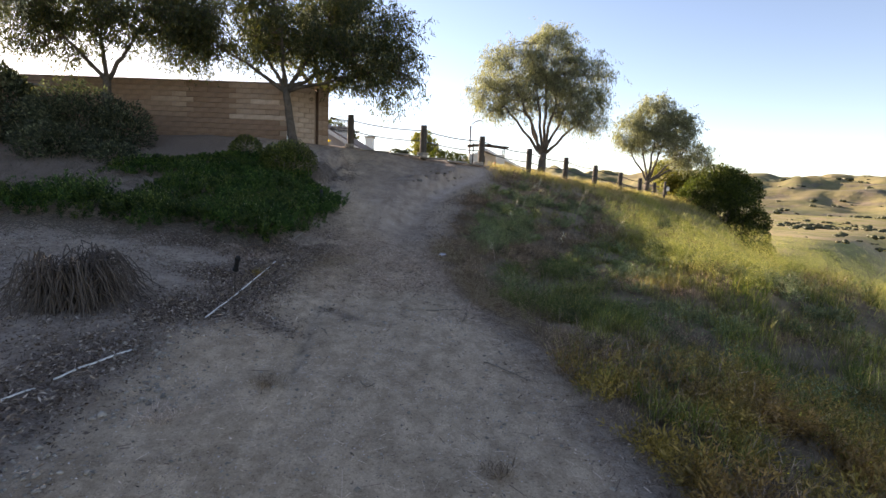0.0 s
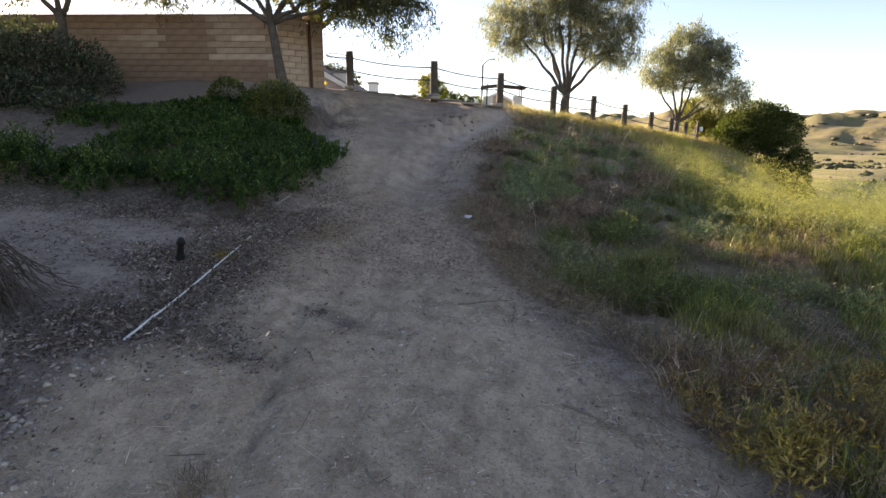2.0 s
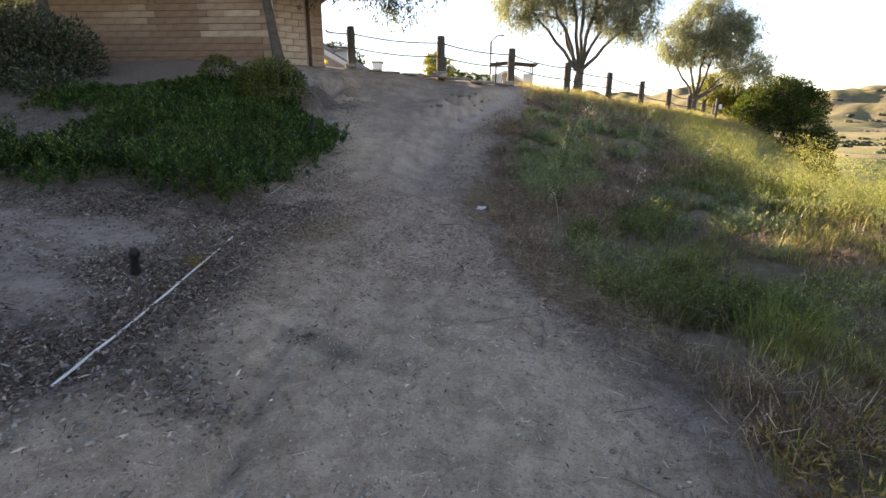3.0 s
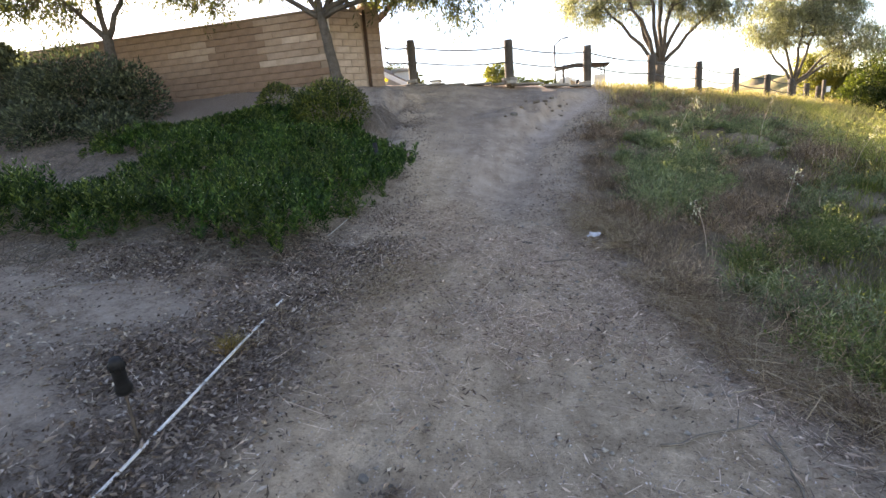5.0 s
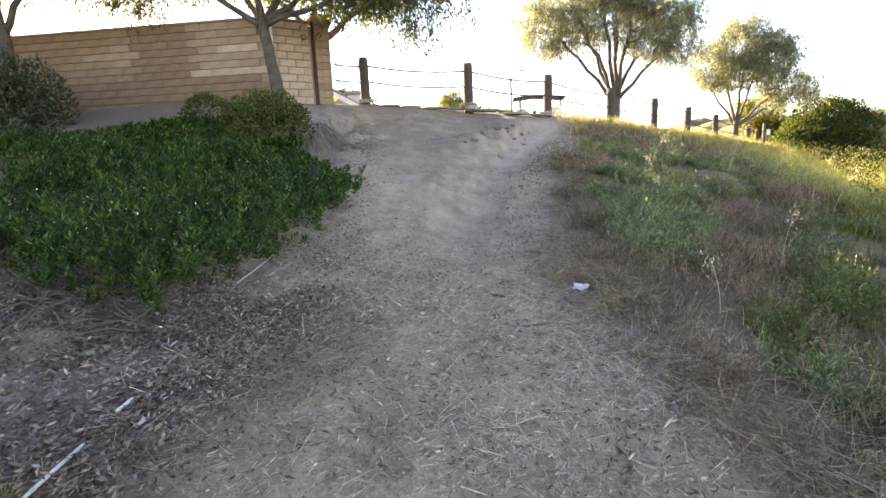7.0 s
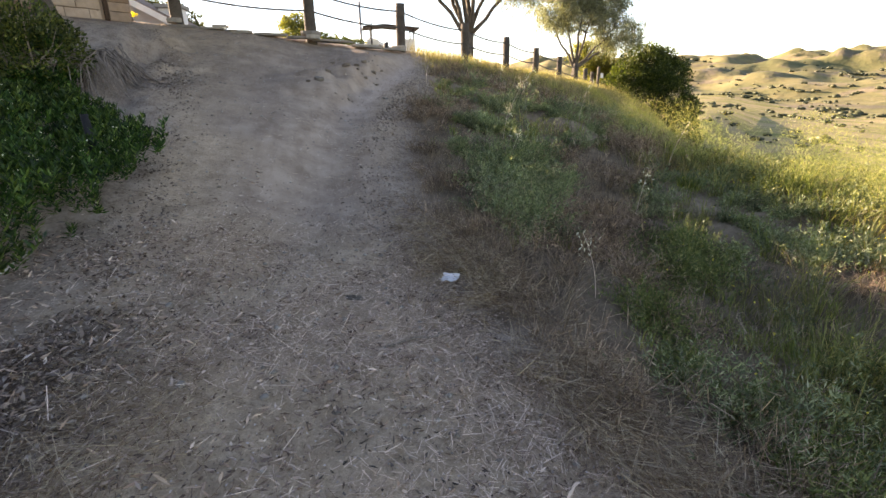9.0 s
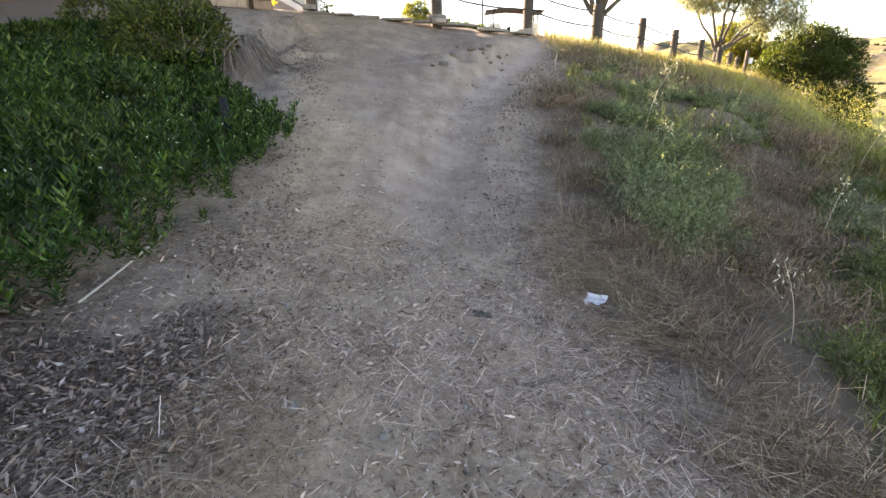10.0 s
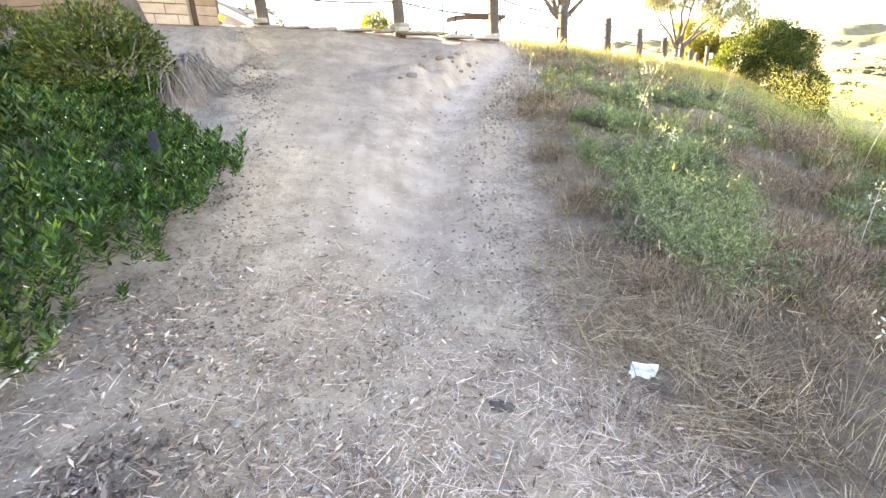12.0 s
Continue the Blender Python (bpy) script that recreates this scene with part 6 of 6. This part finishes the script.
    for n, (a, b, l, t) in enumerate(((0.85, 4.14, 0.55, 0.5), (1.05, 4.0, 0.4, 1.4), (1.42, 2.6, 0.45, -0.6), (-0.2, 3.4, 0.15, 1.2), (0.3, 6.2, 0.35, 0.3), (-1.55, 6.1, 0.22, 0.9), (-0.3, 2.9, 0.13, 2.0), (0.3, 2.0, 0.12, -0.4), (-3.3, 4.9, 0.6, 0.2), (-2.9, 3.2, 0.5, 2.6))):
        k = np.linspace(-0.5, 0.5, 7)
        px, py = a + l * k * np.cos(t) + rand.normal(0, 0.012, 7), b + l * k * np.sin(t) + rand.normal(0, 0.012, 7)
        p = np.stack([px, py, height(px, py) + 0.012], 1)
        tw = thing("twig", "thin dry fallen twig on the bare ground", "twig", p[3], "fallen twigs")
        tube("stick", p - p[3], np.linspace(0.007, 0.003, 7), MAT_TWIG, tw, sides=5)
        q = p[4] + np.outer(np.linspace(0, 1, 4), (l * 0.25 * np.cos(t + 0.7), l * 0.25 * np.sin(t + 0.7), 0.02))
        tube("side_shoot", q - p[3], np.linspace(0.004, 0.002, 4), MAT_TWIG, tw, sides=4)
    # a stalk at the trail's edge, and a yellow bloom at the pilaster's foot
    stalk = thing("dry_stalk", "thin pale dry stalk at the top of the slope", "grass stalk", (1.55, 13.3, h1(1.55, 13.3)))
    tube("stem", [(0, 0, -0.08), (0.01, 0, 0.15), (0.035, 0, 0.34)], (0.006, 0.005, 0.003), STRAW, stalk, sides=5)
    bloom = thing("yellow_flower", "small bright yellow flower at the foot of the pilaster", "flower", (-3.78, 14.9, h1(-3.78, 14.9) + 0.05))
    tube("stem", [(0, 0, -0.15), (0.01, 0, 0.02), (0.02, 0, 0.1)], 0.004, WEED, bloom, sides=4)
    q = np.tile((0.02, 0, 0.1), (14, 1))
    v, f = leaves(q, rand.normal(size=(14, 3)) + (0, 0, 0.5), 0.07, 0.035, rand)
    hang("petals", mesh_of("petals", v, f), YELLOW, bloom)["kind"] = "stuff"
    # hanging roots over the cut of the bank
    heap = Heap()
    for _ in range(210):
        u = rand.uniform(0, 1)
        a, y0 = -3.12 + 0.42 * u + rand.normal(0, 0.05), 10.85 + 0.55 * u + rand.normal(0, 0.08)
        n = np.linspace(0, 1, 9)
        reach, side = rand.uniform(0.25, 0.75), rand.normal(0, 0.16)
        px = a + reach * 0.45 * n + side * n + np.cumsum(rand.normal(0, 0.012, 9))
        py = y0 - reach * n + side * 0.5 * n + np.cumsum(rand.normal(0, 0.012, 9))
        z0 = h1(a, y0) + rand.uniform(-0.02, 0.06)
        pz = np.maximum(z0 + 0.06 * n * (1 - n) - rand.uniform(0.3, 0.7) * n**1.5, height(px, py) + 0.012)
        heap.add(*tube_arrays(np.stack([px, py, pz], 1), np.linspace(0.012, 0.004, 9), 4, cap=False))
    tagged(hang("hanging_roots", heap.mesh("hanging_roots"), MAT_ROOT), "bundle of dry grey roots hanging over the bank", "roots", kind="stuff")
    # dead shrub slumped on the near bank
    cx, cy = -2.68, 2.85
    shrub = thing("dead_shrub", "dead dark grey shrub slumped over the leaf litter", "shrub", (cx, cy, h1(cx, cy)))
    for branch in range(14):
        heap = Heap()
        way, (ax, ay) = branch * 2.4, rand.normal(0, 0.17, 2)
        for _ in range(34):
            t, reach, top = way + rand.normal(0, 0.55), rand.gamma(5, 0.066), rand.uniform(0.15, 0.55)
            s = np.linspace(0, 1, 7)
            px = cx + ax + rand.normal(0, 0.05) + reach * np.cos(t) * s + rand.normal(0, 0.018, 7)
            py = cy + ay + rand.normal(0, 0.05) + reach * np.sin(t) * s + rand.normal(0, 0.018, 7)
            pz = height(px, py) + 0.006 + top * np.sin(np.minimum(s * 3.4, np.pi)) * (1 - 0.2 * s)
            heap.add(*tube_arrays(np.stack([px - cx, py - cy, pz - h1(cx, cy)], 1), np.linspace(0.008, 0.0025, 7), 4, cap=False))
        hang("branch", heap.mesh("branch"), MAT_DEAD, shrub)
    # flattened dry tufts on the bare ground
    for cx, cy, size, mat in ((-0.87, 1.3, 0.16, STRAW), (-0.43, 1.85, 0.13, GRASS_DRY), (-1.6, 4.35, 0.07, OLIVE), (1.25, 1.2, 0.12, GRASS_DRY)):
        x, y = rand.normal(cx, size * 0.45, 9), rand.normal(cy, size * 0.35, 9)
        v, f = tussocks(x, y, 26, rand.uniform(0.05, 0.11, 9), 0.003, 1.6, rand, 0.04)
        tuft = tagged(hang("dry_tuft", mesh_of("dry_tuft", v - (cx, cy, h1(cx, cy)), f), mat), "flattened tuft of dry straw on bare ground", "grass tuft", "dry tufts")
        tuft.location = (cx, cy, h1(cx, cy))


build_debris()

# ---- beyond the fence ----
def gable_house(name, label, x, y, z, wide, deep, eaves, ridge, turn, wall_mat, roof_mat, chimney=None, windows=()):
    house = thing(name, label, "house", (x, y, z))
    house.rotation_euler = (0, 0, radians(turn))
    bm = bmesh.new()
    w, d = wide / 2, deep / 2
    pts = [(-w, 0), (w, 0), (w, eaves), (0, ridge), (-w, eaves)]
    a, b = [bm.verts.new((px, -d, pz)) for px, pz in pts], [bm.verts.new((px, d, pz)) for px, pz in pts]
    bm.faces.new(a), bm.faces.new(b[::-1])
    for i in range(5):
        bm.faces.new((a[i], b[i], b[(i + 1) % 5], a[(i + 1) % 5]))
    bmesh.ops.recalc_face_normals(bm, faces=bm.faces)
    part("wall", bm, wall_mat, house)
    pitch = math.atan2(ridge - eaves, w)
    run = math.hypot(w + 0.5, (ridge - eaves) * (w + 0.5) / w)
    for s in (-1, 1):
        m = Matrix.Translation((s * (w + 0.5) / 2, 0, ridge + 0.06 - (ridge - eaves) * (w + 0.5) / w / 2)) @ Matrix.Rotation(s * pitch, 4, "Y")
        part("roof_side", box((run, deep + 0.9, 0.1), turn=m), roof_mat, house)
        f = Matrix.Translation((s * (w + 0.5) / 2, -d - 0.46, ridge - 0.03 - (ridge - eaves) * (w + 0.5) / w / 2)) @ Matrix.Rotation(s * pitch, 4, "Y")
        part("fascia", box((run, 0.05, 0.2), turn=f), MAT_WHITE, house, "white fascia board")
    if chimney:
        cx, cy, top = chimney
        ch = part("chimney", box((0.8, 0.7, top - 1), (cx, cy, (top + 1) / 2), 0.03), MAT_WHITE, house, "white chimney")
        part("chimney_cap", box((1.0, 0.9, 0.14), (cx, cy, top + 0.07), 0.02), MAT_CONCRETE, ch)
    for wx, wz in windows:
        win = part("window", box((1.1, 0.08, 1.0), (wx, -d - 0.02, wz), 0.01), MAT_WHITE, house, "white framed window")
        part("pane", box((0.94, 0.04, 0.84), (wx, -d - 0.05, wz)), MAT_GLASS, win)
    return house


def build_far():
    gable_house("house", "grey stucco house with white fascia behind the pilaster", -8.2, 28.5, 1.5, 6.2, 8.0, 1.3, 3.0, 0, MAT_STUCCO, MAT_ROOF, (2.05, -2.8, 2.3), ((1.6, 0.6),))
    gable_house("house", "low tan house with a brown tile roof across the street", 3.0, 58.0, 0.6, 9.0, 9.0, 2.6, 4.7, 0, MAT_TAN, MAT_ROOF, None, ((-2.5, 1.4), (2.5, 1.4)))
    gable_house("house", "white-trimmed house with a pale chimney far behind the fence", -9.5, 45.0, 0.2, 9.0, 8.0, 2.0, 3.6, 90, MAT_STUCCO, MAT_ROOF, (-2.6, -1.5, 4.8), ())
    # street lamp
    lamp = thing("street_lamp", "grey street lamp with a curved arm beyond the fence", "street lamp", (1.08, 30.0, 1.2))
    tube("pole", [(0, 0, 0), (0, 0, 2), (0, 0, 3.65)], (0.09, 0.075, 0.065), MAT_METAL, lamp)
    k = np.linspace(0, 1, 9)
    tube("arm", np.stack([0.5 * k, 0 * k, 3.65 + 0.34 * np.sin(k * 1.45)], 1), 0.035, MAT_METAL, lamp)
    part("lamp_head", box((0.28, 0.14, 0.07), (0.6, 0, 3.98), 0.02), MAT_METAL, lamp)
    # canopy cart beyond the third post
    cart = thing("canopy_cart", "small utility cart with a flat dark canopy on thin poles", "cart", (2.05, 25.0, h1(2.05, 25.0)))
    cart.scale = (0.95, 0.9, 0.77)
    for sx in (-0.85, 0.95):
        for sy in (-0.6, 0.6):
            tube("canopy_pole", [(sx, sy, 0.3), (sx * 0.98, sy, 1.4), (sx * 0.96, sy, 2.3 - 0.09 * sx)], 0.03, MAT_CANVAS, cart, sides=6)
    bm = box((0.9, 1.5, 0.06), (-0.72, 0, 2.24), 0.02, Matrix.Rotation(-0.12, 4, "Y"))
    part("canopy", box((1.5, 1.5, 0.06), (0.42, 0, 2.22), 0.02, Matrix.Rotation(0.1, 4, "Y"), bm), MAT_CANVAS, cart, "dark canvas canopy")
    part("cowl", box((0.55, 1.0, 1.05), (-0.8, 0, 1.12), 0.12), MAT_WHITE, cart, "white front cowl")
    part("side_curtain", box((0.5, 0.04, 0.75), (0.72, -0.62, 1.25), 0.015), MAT_WHITE, cart, "pale side curtain")
    part("load_box", box((0.6, 0.9, 0.4), (0.7, 0, 0.95), 0.04), MAT_RED, cart, "dull red load box")
    part("chassis", box((2.0, 1.0, 0.3), (0.05, 0, 0.42), 0.06), MAT_RED, cart, "dull red body")
    part("seat", box((0.5, 1.0, 0.16), (0.1, 0, 0.72), 0.05), MAT_CANVAS, cart)
    part("backrest", box((0.12, 1.0, 0.5), (-0.2, 0, 1.25), 0.04), MAT_CANVAS, cart)
    part("windscreen", box((0.03, 1.0, 0.6), (0.9, 0, 1.1), 0.01, Matrix.Rotation(-0.2, 4, "Y")), MAT_GLASS, cart)
    for sx in (-0.7, 0.75):
        for sy in (-0.52, 0.52):
            k = np.linspace(0, 2 * np.pi, 21)
            tube("tyre", np.stack([sx + 0.2 * np.cos(k), sy + 0 * k, 0.26 + 0.2 * np.sin(k)], 1), 0.075, MAT_BLACK, cart, sides=8)
    # planting behind the fence
    build_bush("clipped_hedge", "low clipped green hedge behind the fence", [(-0.6 + 0.42 * i, 24.0 + 0.1 * i, 0.62, 0.42, 0.4, 0.72 - 0.05 * i) for i in range(4)], 12000, (0.07, 0.035), LEAF_SHRUB, 121, shell=0.85, category="hedge")
    build_tree("small_tree", "small light green tree beyond the fence", (-2.5, 36.0, 1.6), (0, 0, 0.9), 0.09, [(-0.7, 0, 1.9), (0.1, 0, 2.4), (0.8, 0, 1.9)], [(0, 0, 2.4, 0.9, 0.9, 0.9), (0.4, 0, 1.9, 0.7, 0.8, 0.7)], 70, 8, 8, (0.2, 0.07), LEAF_YELLOW, MAT_BARK, 122, 0.3)
    build_tree("dark_tree", "dark leafy garden tree beside the grey house", (-8.7, 33.5, 1.4), (0, 0, 1.2), 0.12, [(-0.8, 0, 2.6), (0.2, 0, 3.2), (0.9, 0, 2.5)], [(-0.3, 0, 3.0, 1.1, 1.0, 1.0), (0.7, 0, 2.5, 0.9, 0.9, 0.8)], 70, 8, 8, (0.2, 0.07), LEAF_DARK, MAT_BARK, 123, 0.3)
    palm = thing("palm_tree", "small feather palm beyond the fence", "palm", (-4.4, 38.0, 1.9))
    tube("trunk", [(0, 0, -0.1), (0.03, 0, 0.9), (0.0, 0, 1.7)], (0.2, 0.16, 0.15), MAT_BARK, palm)
    rand = np.random.default_rng(125)
    for n in range(13):
        a = n * 2.4
        k = np.linspace(0, 1, 12)
        r = 1.35 * k
        p = np.stack([np.cos(a) * r, np.sin(a) * r, 1.7 + 0.75 * k * (1 + 0.4 * math.sin(n * 1.7)) - 1.3 * k**2.2], 1)
        q = np.repeat(p[1:], 8, axis=0)
        w = np.repeat(np.stack([-np.sin(a) * np.ones(11), np.cos(a) * np.ones(11), np.full(11, -0.35)], 1), 8, axis=0) * np.tile((-1, 1, -1, 1, -1, 1, -1, 1), 11)[:, None]
        w[:, 2] = -0.4
        v, f = leaves(q + rand.normal(0, 0.02, q.shape), w + rand.normal(0, 0.12, w.shape), 0.42, 0.035, rand)
        hang("frond", mesh_of("frond", v, f), LEAF_GREY, palm)
    # trail sign and its post
    sign = thing("trail_post", "slim dark timber trail post with a small white plate", "sign post", (12.8, 27.7, h1(12.8, 27.7)))
    part("post", box((0.11, 0.11, 1.25), (0, 0, 0.55), 0.01), MAT_POST, sign)
    part("plate", box((0.16, 0.02, 0.24), (0.16, -0.07, 0.75), 0.004), MAT_WHITE, sign, "small white plate")
    # chain-link fence rail above the left bank
    rail = thing("boundary_fence", "thin galvanised fence rail running above the hedge", "fence", (0, 0, 0))
    pts = [(-19.0, 12.2, 4.3), (-16.0, 12.6, 4.05), (-13.0, 13.0, 3.55), (-11.8, 13.3, 3.3)]
    tube("top_rail", pts, 0.022, MAT_METAL, rail, sides=6)
    for px, py, pz in pts[:-1]:
        tube("fence_post", [(px, py, h1(px, py) - 0.1), (px, py, (pz + 1.5) / 2), (px, py, pz)], 0.025, MAT_METAL, rail, sides=6)
    for i in range(24):
        px = -16.0 - 0.12 * i
        tube("picket", [(px, 13.2, h1(px, 13.2)), (px, 13.2, 2.6), (px, 13.2, 3.3)], 0.035, MAT_WHITE, rail, sides=4)


build_far()
